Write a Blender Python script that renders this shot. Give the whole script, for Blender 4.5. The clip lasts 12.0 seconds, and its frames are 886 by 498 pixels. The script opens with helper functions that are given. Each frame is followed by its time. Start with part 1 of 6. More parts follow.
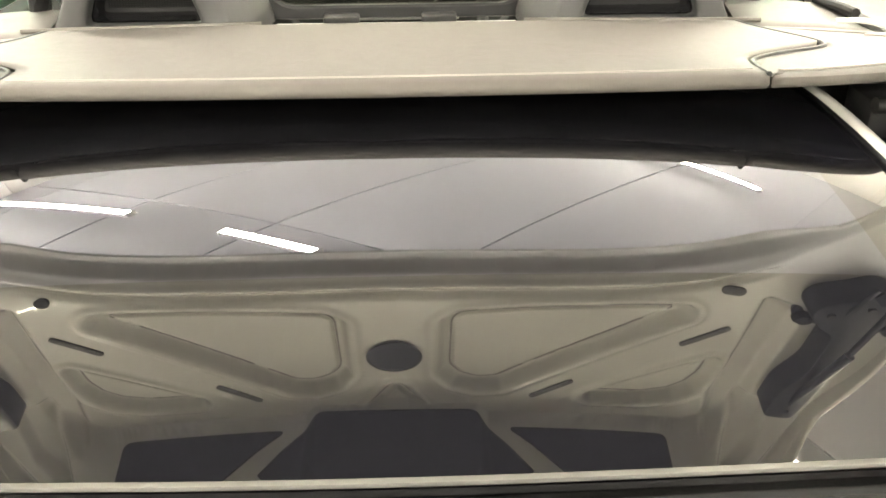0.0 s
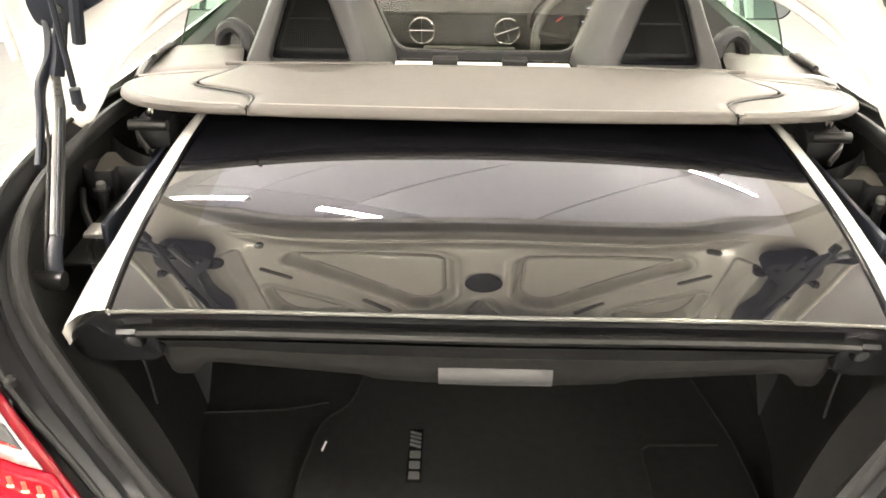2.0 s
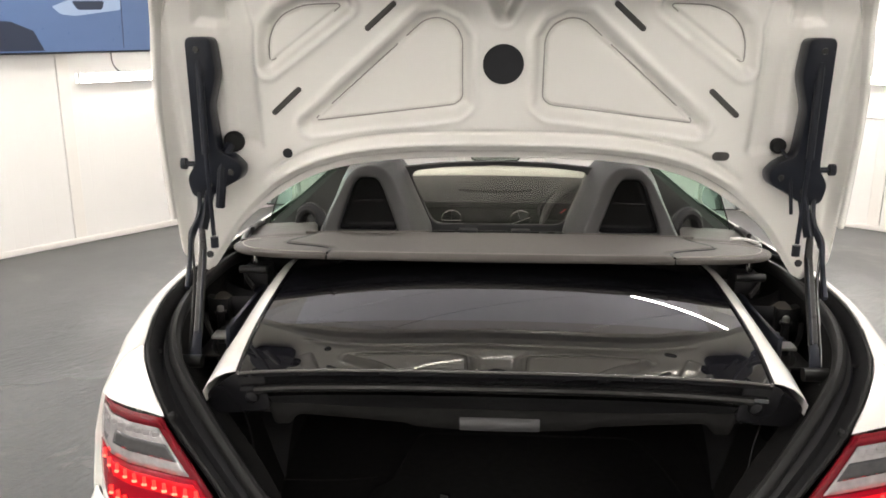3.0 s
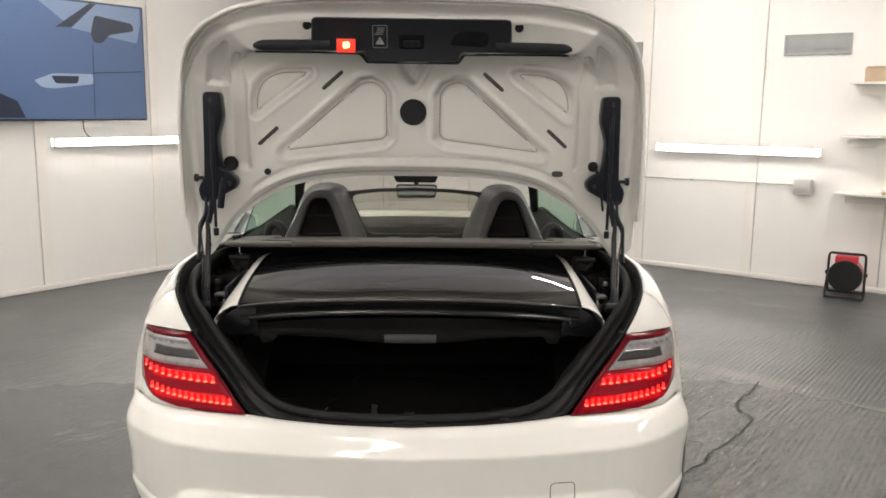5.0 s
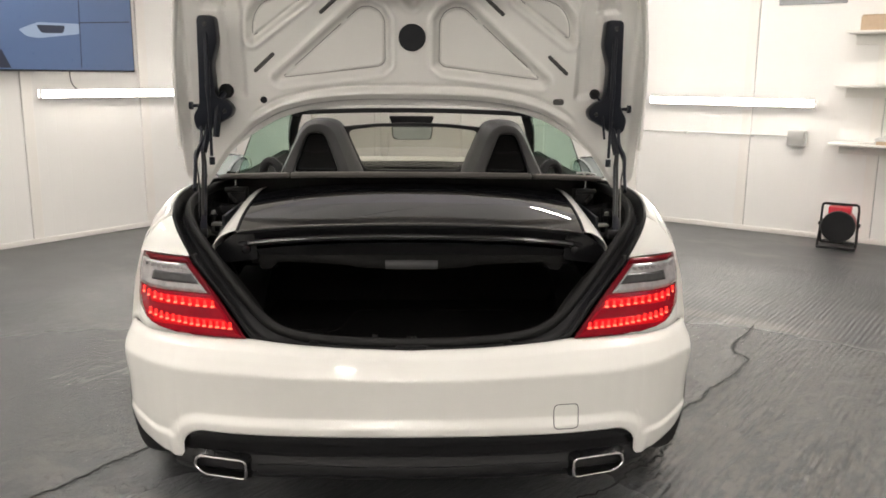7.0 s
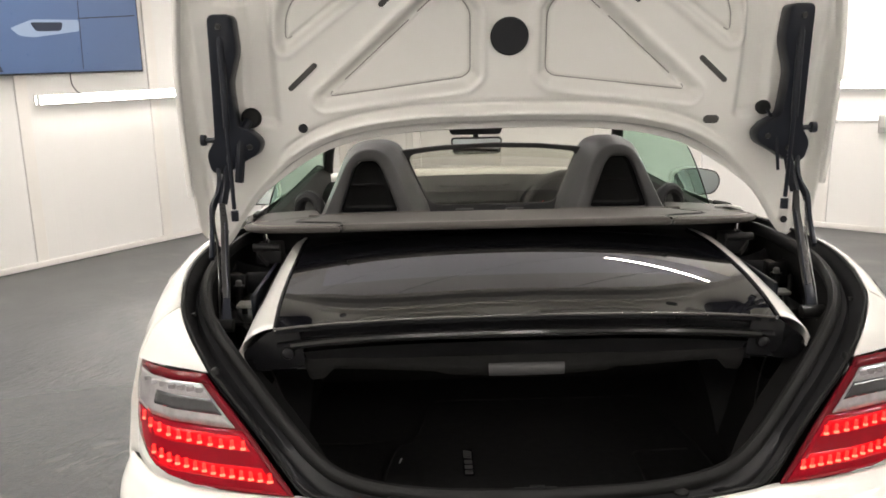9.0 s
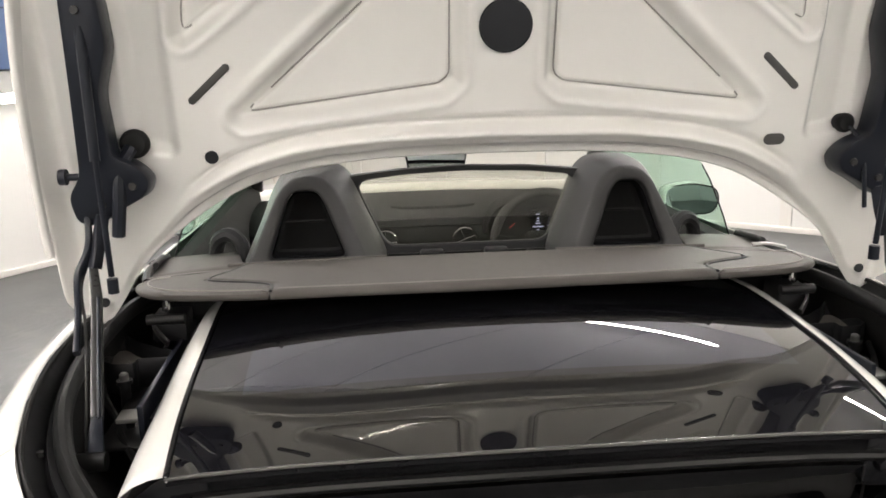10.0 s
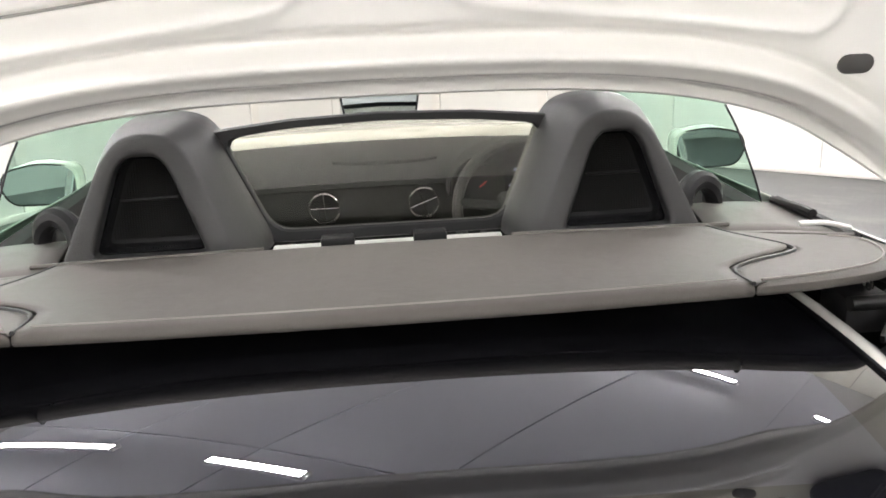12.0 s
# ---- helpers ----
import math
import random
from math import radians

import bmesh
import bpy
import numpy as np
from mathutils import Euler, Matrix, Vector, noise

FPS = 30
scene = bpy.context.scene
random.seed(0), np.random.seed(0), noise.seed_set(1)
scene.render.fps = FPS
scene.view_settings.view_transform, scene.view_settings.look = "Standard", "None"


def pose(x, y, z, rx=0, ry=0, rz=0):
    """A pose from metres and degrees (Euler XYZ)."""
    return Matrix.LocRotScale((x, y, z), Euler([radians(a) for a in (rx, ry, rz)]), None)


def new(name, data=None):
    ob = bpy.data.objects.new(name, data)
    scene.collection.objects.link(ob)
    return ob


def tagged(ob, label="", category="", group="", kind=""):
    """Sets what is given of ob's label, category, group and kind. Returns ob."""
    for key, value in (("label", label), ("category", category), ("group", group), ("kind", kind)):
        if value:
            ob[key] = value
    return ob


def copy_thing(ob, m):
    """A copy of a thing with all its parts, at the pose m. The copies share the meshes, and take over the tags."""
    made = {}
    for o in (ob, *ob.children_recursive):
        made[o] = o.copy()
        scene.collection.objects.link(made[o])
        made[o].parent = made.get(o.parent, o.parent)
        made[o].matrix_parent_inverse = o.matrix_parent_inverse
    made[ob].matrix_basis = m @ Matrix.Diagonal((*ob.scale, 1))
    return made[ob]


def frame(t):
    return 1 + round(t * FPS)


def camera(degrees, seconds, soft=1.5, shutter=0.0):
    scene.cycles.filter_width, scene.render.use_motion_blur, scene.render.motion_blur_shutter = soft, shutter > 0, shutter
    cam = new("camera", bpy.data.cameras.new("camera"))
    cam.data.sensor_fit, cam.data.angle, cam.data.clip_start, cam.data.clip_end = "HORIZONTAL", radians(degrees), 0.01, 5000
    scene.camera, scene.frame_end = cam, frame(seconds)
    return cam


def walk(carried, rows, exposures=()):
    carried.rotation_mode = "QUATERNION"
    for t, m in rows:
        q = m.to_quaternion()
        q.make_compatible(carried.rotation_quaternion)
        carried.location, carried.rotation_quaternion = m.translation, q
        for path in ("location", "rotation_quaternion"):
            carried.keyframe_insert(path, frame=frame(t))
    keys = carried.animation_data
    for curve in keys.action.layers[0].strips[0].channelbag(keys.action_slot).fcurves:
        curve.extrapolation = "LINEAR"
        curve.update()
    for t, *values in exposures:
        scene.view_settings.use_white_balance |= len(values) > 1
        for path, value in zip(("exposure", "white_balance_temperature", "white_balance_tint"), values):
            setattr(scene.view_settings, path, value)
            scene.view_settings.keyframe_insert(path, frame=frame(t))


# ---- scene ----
cam = camera(56.14, 12.0, soft=1.7)
PATH = [
    (0.0, 0.0503, -0.1110, 1.3276, 59.909, 0.588, -1.273),
    (0.5, 0.0289, -0.1560, 1.3733, 57.336, -0.564, 1.093),
    (1.0, 0.0142, -0.2557, 1.4208, 55.670, -0.800, 2.996),
    (1.5, -0.0265, -0.3975, 1.4901, 56.521, -0.575, 2.509),
    (2.0, -0.0637, -0.5936, 1.5322, 60.331, -0.705, 1.030),
    (2.5, -0.0333, -0.8728, 1.5510, 67.427, -0.208, 1.813),
    (3.0, -0.0309, -1.1701, 1.5725, 74.899, -0.054, 3.097),
    (3.2, -0.0006, -1.2978, 1.5831, 77.346, 0.673, 4.265),
    (5.0, 0.0368, -2.1083, 1.5007, 80.476, -0.672, -1.262),
    (5.5, 0.0426, -2.1543, 1.4536, 80.110, -0.640, -2.455),
    (6.0, 0.0361, -2.1612, 1.4034, 79.506, -0.292, -2.957),
    (6.5, 0.0223, -2.1568, 1.3658, 78.773, -0.518, -2.715),
    (8.5, -0.1260, -1.5476, 1.4262, 77.359, 0.428, 0.198),
    (9.0, -0.1873, -1.2966, 1.4508, 76.889, 1.152, -1.016),
    (9.5, -0.2089, -1.0212, 1.4663, 76.460, 1.017, -3.086),
    (10.0, -0.2323, -0.7090, 1.4546, 76.524, 1.163, -5.433),
    (10.5, -0.1797, -0.4264, 1.4508, 75.945, 0.300, -6.522),
    (11.0, -0.0177, -0.1410, 1.4239, 74.023, -1.460, -5.101),
    (11.5, 0.0379, -0.0372, 1.3901, 72.573, -0.043, -4.485),
    (12.0, -0.0023, -0.1273, 1.3829, 72.385, 2.278, -4.696),
]
EXPO = [(0.0, 2.62, 7600, 4), (0.5, 2.32, 7700, 4), (1.0, 2.42, 7700, 4), (1.5, 2.52, 7500, 6), (2.0, 2.58, 7400, 8), (2.5, 1.88, 7000, 8), (3.0, 0.78, 6800, 10), (3.2, 0.52, 6800, 10), (5.0, 0.2, 6900, 10), (6.5, 0.22, 6900, 10), (8.5, 0.42, 6900, 10), (9.5, 0.62, 6800, 10), (10.5, 0.92, 6700, 10), (11.5, 1.15, 6600, 10), (12.0, 1.22, 6500, 10)]
walk(cam, [(t, pose(x, y, z, rx, ry, rz)) for t, x, y, z, rx, ry, rz in PATH], EXPO)

# ---- world and light ----
world = bpy.data.worlds.new("world")
scene.world = world
world.use_nodes = True
world.node_tree.nodes["Background"].inputs[0].default_value = (0.5, 0.5, 0.5, 1)
world.node_tree.nodes["Background"].inputs[1].default_value = 0.02
TUBE, CEILTUBE = 56.0, 110.0     # glow of the LED tubes on the walls and on the ceiling


# ---- materials ----
def node(nt, kind, **ins):
    n = nt.nodes.new(kind)
    for k, v in ins.items():
        n.inputs[k.replace("_", " ")].default_value = v
    return n


def mat(name, color, rough=0.5, metal=0.0, var=0.08, scale=9.0, bump=0.0, bscale=250.0, rvar=0.06, coat=0.0, ior=1.5, detail=6.0, stretch=(1, 1, 1)):
    m = bpy.data.materials.new(name)
    m.use_nodes = True
    nt = m.node_tree
    p = nt.nodes["Principled BSDF"]
    p.inputs["Metallic"].default_value = metal
    p.inputs["IOR"].default_value = ior
    p.inputs["Coat Weight"].default_value = coat
    p.inputs["Coat Roughness"].default_value = 0.03
    tc = nt.nodes.new("ShaderNodeTexCoord")
    mp = nt.nodes.new("ShaderNodeMapping")
    mp.inputs["Scale"].default_value = stretch
    nt.links.new(tc.outputs["Object"], mp.inputs[0])
    n1 = node(nt, "ShaderNodeTexNoise", Scale=scale, Detail=detail, Roughness=0.6)
    nt.links.new(mp.outputs[0], n1.inputs["Vector"])
    mix = nt.nodes.new("ShaderNodeMix")
    mix.data_type = "RGBA"
    lo = [c * (1 - var) for c in color]
    hi = [min(1, c * (1 + var)) for c in color]
    mix.inputs[6].default_value = (*lo, 1)
    mix.inputs[7].default_value = (*hi, 1)
    nt.links.new(n1.outputs["Fac"], mix.inputs[0])
    nt.links.new(mix.outputs[2], p.inputs["Base Color"])
    n2 = node(nt, "ShaderNodeTexNoise", Scale=scale * 3.7, Detail=4.0)
    nt.links.new(mp.outputs[0], n2.inputs["Vector"])
    mr = nt.nodes.new("ShaderNodeMapRange")
    mr.inputs["To Min"].default_value = max(0.0, rough - rvar)
    mr.inputs["To Max"].default_value = min(1.0, rough + rvar)
    nt.links.new(n2.outputs["Fac"], mr.inputs["Value"])
    nt.links.new(mr.outputs[0], p.inputs["Roughness"])
    if bump:
        n3 = node(nt, "ShaderNodeTexNoise", Scale=bscale, Detail=3.0)
        nt.links.new(mp.outputs[0], n3.inputs["Vector"])
        b = nt.nodes.new("ShaderNodeBump")
        b.inputs["Strength"].default_value = bump
        b.inputs["Distance"].default_value = 0.002
        nt.links.new(n3.outputs["Fac"], b.inputs["Height"])
        nt.links.new(b.outputs[0], p.inputs["Normal"])
    return m


def glow(name, color, strength, rough=0.3):
    m = mat(name, color, rough, var=0.02)
    p = m.node_tree.nodes["Principled BSDF"]
    p.inputs["Emission Color"].default_value = (*color, 1)
    p.inputs["Emission Strength"].default_value = strength
    return m


def glass(name, color, rough=0.0):
    m = bpy.data.materials.new(name)
    m.use_nodes = True
    nt = m.node_tree
    nt.nodes.remove(nt.nodes["Principled BSDF"])
    out = nt.nodes["Material Output"]
    t = nt.nodes.new("ShaderNodeBsdfTransparent")
    t.inputs[0].default_value = (*color, 1)
    g = nt.nodes.new("ShaderNodeBsdfGlossy")
    g.inputs["Roughness"].default_value = rough
    mx = nt.nodes.new("ShaderNodeMixShader")
    mx.inputs[0].default_value = 0.05
    nt.links.new(t.outputs[0], mx.inputs[1])
    nt.links.new(g.outputs[0], mx.inputs[2])
    nt.links.new(mx.outputs[0], out.inputs[0])
    return m


PAINT = mat("white_car_paint", (0.80, 0.785, 0.74), 0.45, var=0.006, coat=1.0, rvar=0.0)
LIDPAINT = mat("white_lid_paint", (0.80, 0.785, 0.745), 0.30, var=0.02, scale=6, coat=1.0, rvar=0.0)
GLOSSBLACK = mat("gloss_black", (0.008, 0.008, 0.009), 0.2, var=0.2, ior=1.34)
BLACK = mat("black_plastic", (0.012, 0.012, 0.013), 0.45, var=0.25, bump=0.2, bscale=600, ior=1.34)
HINGE = mat("black_hinge_steel", (0.009, 0.011, 0.017), 0.36, var=0.3, scale=30, rvar=0.12, ior=1.36)
LIDTRIM = mat("blue_black_lid_trim", (0.017, 0.019, 0.024), 0.55, var=0.15, scale=14, bump=0.15, bscale=500, ior=1.4)
RUBBER = mat("black_rubber", (0.009, 0.009, 0.009), 0.55, var=0.3, scale=22, bump=0.2, bscale=300, ior=1.32)
GUTTER = mat("black_painted_gutter", (0.012, 0.012, 0.013), 0.35, var=0.35, scale=16, rvar=0.12, ior=1.34)
CARPET = mat("black_carpet", (0.012, 0.0118, 0.0118), 0.95, var=0.45, scale=60, bump=0.9, bscale=900, ior=1.15)
FELT = mat("charcoal_felt", (0.013, 0.0128, 0.0126), 0.9, var=0.35, scale=45, bump=0.8, bscale=800, ior=1.18)
VELOUR = mat("black_velour_mat", (0.015, 0.0148, 0.0148), 1.0, var=0.4, scale=50, bump=0.7, bscale=800, ior=1.08)
MECH = mat("dark_mechanism_steel", (0.010, 0.010, 0.010), 0.36, metal=0.2, var=0.4, scale=40, rvar=0.15)
LEATHER = mat("grey_leather_trim", (0.088, 0.081, 0.074), 0.58, var=0.07, scale=18, bump=0.3, bscale=420, rvar=0.05, ior=1.32)
LEATHER2 = mat("dark_leather", (0.03, 0.029, 0.028), 0.45, var=0.1, bump=0.3, bscale=500)
HOOPMAT = mat("grey_soft_plastic", (0.015, 0.0147, 0.0152), 0.46, var=0.06, scale=16, bump=0.3, bscale=500)
DASHMAT = mat("dark_dashboard_plastic", (0.017, 0.0168, 0.0165), 0.75, var=0.12, scale=20, ior=1.3)
MESHMAT = mat("black_mesh_fabric", (0.008, 0.008, 0.009), 0.8, var=0.3, scale=80)
ROOFGLASS = mat("black_roof_glass", (0.006, 0.006, 0.008), 0.008, var=0.1, rvar=0.004, ior=1.8)
ROOFGLASS.node_tree.nodes["Principled BSDF"].inputs["Specular Tint"].default_value = (1.0, 0.97, 0.86, 1)
ROOFPANE = mat("violet_coated_roof_pane", (0.005, 0.005, 0.006), 0.008, var=0.1, rvar=0.004, ior=2.2)
ROOFPANE.node_tree.nodes["Principled BSDF"].inputs["Specular Tint"].default_value = (0.90, 0.905, 1.0, 1)
ARMSTEEL = mat("grey_hinge_steel", (0.035, 0.034, 0.033), 0.30, metal=0.45, var=0.25, scale=40, rvar=0.08)
TRAYBASE = mat("beige_tray_base", (0.22, 0.20, 0.175), 0.6, var=0.15, scale=30)
CHROME = mat("chrome", (0.75, 0.74, 0.72), 0.1, metal=1.0, var=0.04)
ALU = mat("satin_aluminium", (0.42, 0.41, 0.39), 0.32, metal=0.85, var=0.08, scale=30)
HANDLE = mat("grey_handle_plastic", (0.05, 0.05, 0.051), 0.42, ior=1.4, var=0.08, scale=30)
LIP = mat("dark_edge_strip", (0.17, 0.165, 0.158), 0.2, metal=0.6, var=0.1, scale=30)
NET = mat("black_net", (0.008, 0.008, 0.008), 0.6, ior=1.3)
REDLENS = glow("red_lens", (0.26, 0.002, 0.010), 0.045, 0.06)
LEDBAND = glow("lit_red_band", (0.62, 0.005, 0.012), 0.26, 0.12)
DARKRED = mat("dark_red_lens", (0.13, 0.005, 0.010), 0.1, var=0.15, ior=1.3)
for lens_mat in (REDLENS, LEDBAND):
    lens_mat.node_tree.nodes["Principled BSDF"].inputs["IOR"].default_value = 1.25
CLEARLENS = mat("clear_lens_reflector", (0.40, 0.38, 0.385), 0.10, metal=0.45, var=0.5, scale=35)
LENSDARK = mat("grey_lens_band", (0.05, 0.05, 0.052), 0.06, metal=0.1, var=0.4, scale=60)
LED = glow("red_led", (1.0, 0.02, 0.015), 1.9)
LEDHOT = glow("orange_led_core", (1.0, 0.13, 0.08), 1.9)
LIDLAMP = glow("lid_lamp_red", (1.0, 0.03, 0.015), 1.1)
LIDLAMPHOT = glow("lid_lamp_core", (1.0, 0.55, 0.2), 3.0)
TINT = glass("green_tinted_glass", (0.72, 0.84, 0.77))
CLEARGLASS = glass("clear_glass", (0.92, 0.92, 0.88))
SMOKEGLASS = glass("smoked_glass", (0.82, 0.82, 0.78))
MIRROR = mat("mirror_glass", (0.42, 0.47, 0.48), 0.01, metal=1.0, var=0.0, rvar=0.0)
TYRE = mat("tyre_rubber", (0.02, 0.02, 0.02), 0.75, var=0.2, scale=40, bump=0.4, bscale=300)
WALLMAT = mat("white_wall_panel", (0.80, 0.785, 0.76), 0.42, var=0.035, scale=2.2, bump=0.12, bscale=45, stretch=(1, 1, 0.25), rvar=0.1)


def board_grooves(m, pitch=0.1, depth=0.25):
    """Upright tongue-and-groove lines on a wall board."""
    nt = m.node_tree
    tc = [n for n in nt.nodes if n.type == "TEX_COORD"][0]
    sep = nt.nodes.new("ShaderNodeSeparateXYZ")
    nt.links.new(tc.outputs["Object"], sep.inputs[0])
    add = nt.nodes.new("ShaderNodeMath")
    nt.links.new(sep.outputs[0], add.inputs[0])
    nt.links.new(sep.outputs[1], add.inputs[1])
    saw = nt.nodes.new("ShaderNodeMath")
    saw.operation = "PINGPONG"
    saw.inputs[1].default_value = pitch / 2
    nt.links.new(add.outputs[0], saw.inputs[0])
    step = nt.nodes.new("ShaderNodeMapRange")
    step.inputs["From Max"].default_value = 0.003
    nt.links.new(saw.outputs[0], step.inputs["Value"])
    b = nt.nodes.new("ShaderNodeBump")
    b.inputs["Strength"].default_value, b.inputs["Distance"].default_value = depth, 0.003
    nt.links.new(step.outputs[0], b.inputs["Height"])
    p = nt.nodes["Principled BSDF"]
    nt.links.new(p.inputs["Normal"].links[0].from_socket, b.inputs["Normal"])
    nt.links.new(b.outputs[0], p.inputs["Normal"])


board_grooves(WALLMAT)
BATTEN = mat("white_batten", (0.80, 0.77, 0.73), 0.35, var=0.04, scale=5)
CEILMAT = mat("white_ceiling_panel", (0.84, 0.84, 0.90), 0.5, var=0.03, scale=2, bump=0.1, bscale=60)
SEAM = mat("grey_seam", (0.45, 0.44, 0.43), 0.7, var=0.15)
TUBEMAT = glow("led_tube", (1.0, 0.97, 0.93), TUBE)
CEILTUBEMAT = glow("ceiling_led_tube", (1.0, 0.97, 0.94), CEILTUBE)
TUBECAP = mat("white_tube_housing", (0.75, 0.75, 0.74), 0.4)
VENTMAT = mat("grey_vent_metal", (0.30, 0.31, 0.31), 0.45, metal=0.3, var=0.1)
BOXMAT = mat("grey_junction_box", (0.5, 0.5, 0.48), 0.5, var=0.05)
SHELFMAT = mat("white_shelf_board", (0.76, 0.74, 0.70), 0.45, var=0.05)
CARD = mat("brown_cardboard", (0.48, 0.36, 0.25), 0.85, var=0.12, scale=25, bump=0.3)
HEATRED = mat("red_painted_metal", (0.5, 0.02, 0.035), 0.35, var=0.12)
TVFRAME = mat("black_tv_frame", (0.01, 0.01, 0.012), 0.3)


def floor_material():
    """Grey floor paint over raked, trowelled concrete; roughest beside the car, where the paint is thin."""
    m = mat("grey_painted_concrete", (0.080, 0.083, 0.087), 0.30, var=0.25, scale=0.9, rvar=0.05, ior=1.45)
    nt = m.node_tree
    p = nt.nodes["Principled BSDF"]
    tc = [n for n in nt.nodes if n.type == "TEX_COORD"][0]
    link = nt.links.new

    def math_node(op, a, b=None, c=None):
        n = nt.nodes.new("ShaderNodeMath")
        n.operation = op
        for k, v in enumerate((a, b, c)):
            if v is None:
                continue
            if isinstance(v, (int, float)):
                n.inputs[k].default_value = v
            else:
                link(v, n.inputs[k])
        return n.outputs[0]

    def noise_node(scale, detail, stretch=(1, 1, 1), rough=0.6):
        mp = nt.nodes.new("ShaderNodeMapping")
        mp.inputs["Scale"].default_value = stretch
        link(tc.outputs["Object"], mp.inputs[0])
        n = node(nt, "ShaderNodeTexNoise", Scale=scale, Detail=detail, Roughness=rough)
        link(mp.outputs[0], n.inputs["Vector"])
        return n.outputs["Fac"]

    def ramp(v, lo, hi, a=0.0, b=1.0):
        n = nt.nodes.new("ShaderNodeMapRange")
        n.interpolation_type = "SMOOTHSTEP"
        n.inputs["From Min"].default_value, n.inputs["From Max"].default_value = lo, hi
        n.inputs["To Min"].default_value, n.inputs["To Max"].default_value = a, b
        link(v, n.inputs["Value"])
        return n.outputs[0]

    def spot(wx, wy, lo, hi, wobble=0.9):
        """1 inside an uneven round area of the floor, 0 outside."""
        vd = nt.nodes.new("ShaderNodeVectorMath")
        vd.operation = "DISTANCE"
        link(tc.outputs["Object"], vd.inputs[0])
        vd.inputs[1].default_value = ROOM.inverted() @ Vector((wx, wy, 0))
        edge = math_node("ADD", vd.outputs["Value"], math_node("MULTIPLY", math_node("SUBTRACT", noise_node(1.6, 3.0), 0.5), wobble))
        return ramp(edge, lo, hi, 1.0, 0.0)

    sep = nt.nodes.new("ShaderNodeSeparateXYZ")
    link(tc.outputs["Object"], sep.inputs[0])
    # the rough bay on one side of the car ends at a straight joint; the other side is only lightly worn
    bay_y = (ROOM.inverted() @ Vector((1.75, 2.45, 0))).y
    joint = math_node("ADD", sep.outputs[1], math_node("MULTIPLY", noise_node(7.0, 3.0), 0.10))
    bay = math_node("MULTIPLY", spot(1.55, 1.25, 0.55, 1.75), ramp(joint, bay_y + 0.03, bay_y + 0.09, 1.0, 0.12))
    rough = math_node("MAXIMUM", bay, math_node("MULTIPLY", spot(-1.55, 1.3, 0.3, 2.0), 0.9))
    # pale band along the joint: the lamps' warm glare, put into the floor colour
    band_edge = math_node("MULTIPLY", ramp(joint, bay_y + 0.06, bay_y + 0.10), ramp(joint, bay_y + 0.16, bay_y + 0.30, 1.0, 0.0))
    pale = math_node("MULTIPLY", band_edge, spot(1.6, 2.5, 0.5, 1.0))
    wet = math_node("MULTIPLY", spot(-1.43, 1.68, 0.02, 0.24, 0.5), ramp(noise_node(14.0, 2.0, (1, 0.5, 1)), 0.50, 0.56))
    # rake marks in bands, drawn along the room
    wander = math_node("MULTIPLY", noise_node(0.9, 2.0, (1, 0.35, 1)), 0.16)
    wave = math_node("SINE", math_node("MULTIPLY", math_node("ADD", sep.outputs[0], wander), 215.0))
    band = ramp(noise_node(1.7, 1.0, (1.6, 0.16, 1)), 0.38, 0.52)
    broken = ramp(noise_node(20.0, 5.0, (1, 0.3, 1), rough=0.7), 0.36, 0.60)
    reach = math_node("ADD", math_node("MULTIPLY", spot(1.85, 1.45, 0.9, 2.2), 0.9), 0.08)
    groove = math_node("MULTIPLY", math_node("MULTIPLY", wave, band), math_node("MULTIPLY", broken, reach))
    pits = noise_node(95.0, 4.0, (1, 0.6, 1), rough=0.7)
    lumps = noise_node(34.0, 5.0, (1, 0.3, 1), rough=0.66)
    relief = math_node("ADD", math_node("MULTIPLY", rough, 0.26), 0.17)
    fine = math_node("MULTIPLY", math_node("ADD", math_node("MULTIPLY", pits, 0.45), math_node("MULTIPLY", lumps, 2.3)), relief)
    height = math_node("MULTIPLY", math_node("ADD", math_node("MULTIPLY", groove, 0.17), fine), math_node("SUBTRACT", 1.0, math_node("MULTIPLY", wet, 0.5)))
    gloss = p.inputs["Roughness"].links[0].from_socket
    dull = math_node("SUBTRACT", math_node("ADD", gloss, ramp(rough, 0.0, 1.0, 0.08, -0.13)), math_node("MULTIPLY", wet, 0.28))
    link(math_node("MAXIMUM", dull, 0.05), p.inputs["Roughness"])
    b = nt.nodes.new("ShaderNodeBump")
    b.inputs["Strength"].default_value, b.inputs["Distance"].default_value = 1.0, 0.02
    link(height, b.inputs["Height"])
    link(b.outputs[0], p.inputs["Normal"])
    # paint worn through to paler, browner concrete on the high spots of the rough bay; lamp glare coloured in along its
    # joint
    old = p.inputs["Base Color"].links[0].from_socket
    wear_glare = nt.nodes.new("ShaderNodeMix")
    wear_glare.data_type = "RGBA"
    wear_glare.inputs[7].default_value = (0.23, 0.215, 0.195, 1)
    chips = math_node("MULTIPLY", ramp(lumps, 0.38, 0.62, 0.0, 0.45), bay)
    streak = math_node("MULTIPLY", ramp(noise_node(3.5, 6.0, (0.5, 1, 1), rough=0.7), 0.48, 0.68, 0.0, 0.38), ramp(noise_node(0.6, 2.0), 0.42, 0.6))
    amount = math_node("MAXIMUM", math_node("MAXIMUM", chips, math_node("MULTIPLY", pale, 0.55)), streak)
    link(amount, wear_glare.inputs[0])
    link(old, wear_glare.inputs[6])
    link(wear_glare.outputs[2], p.inputs["Base Color"])
    return m


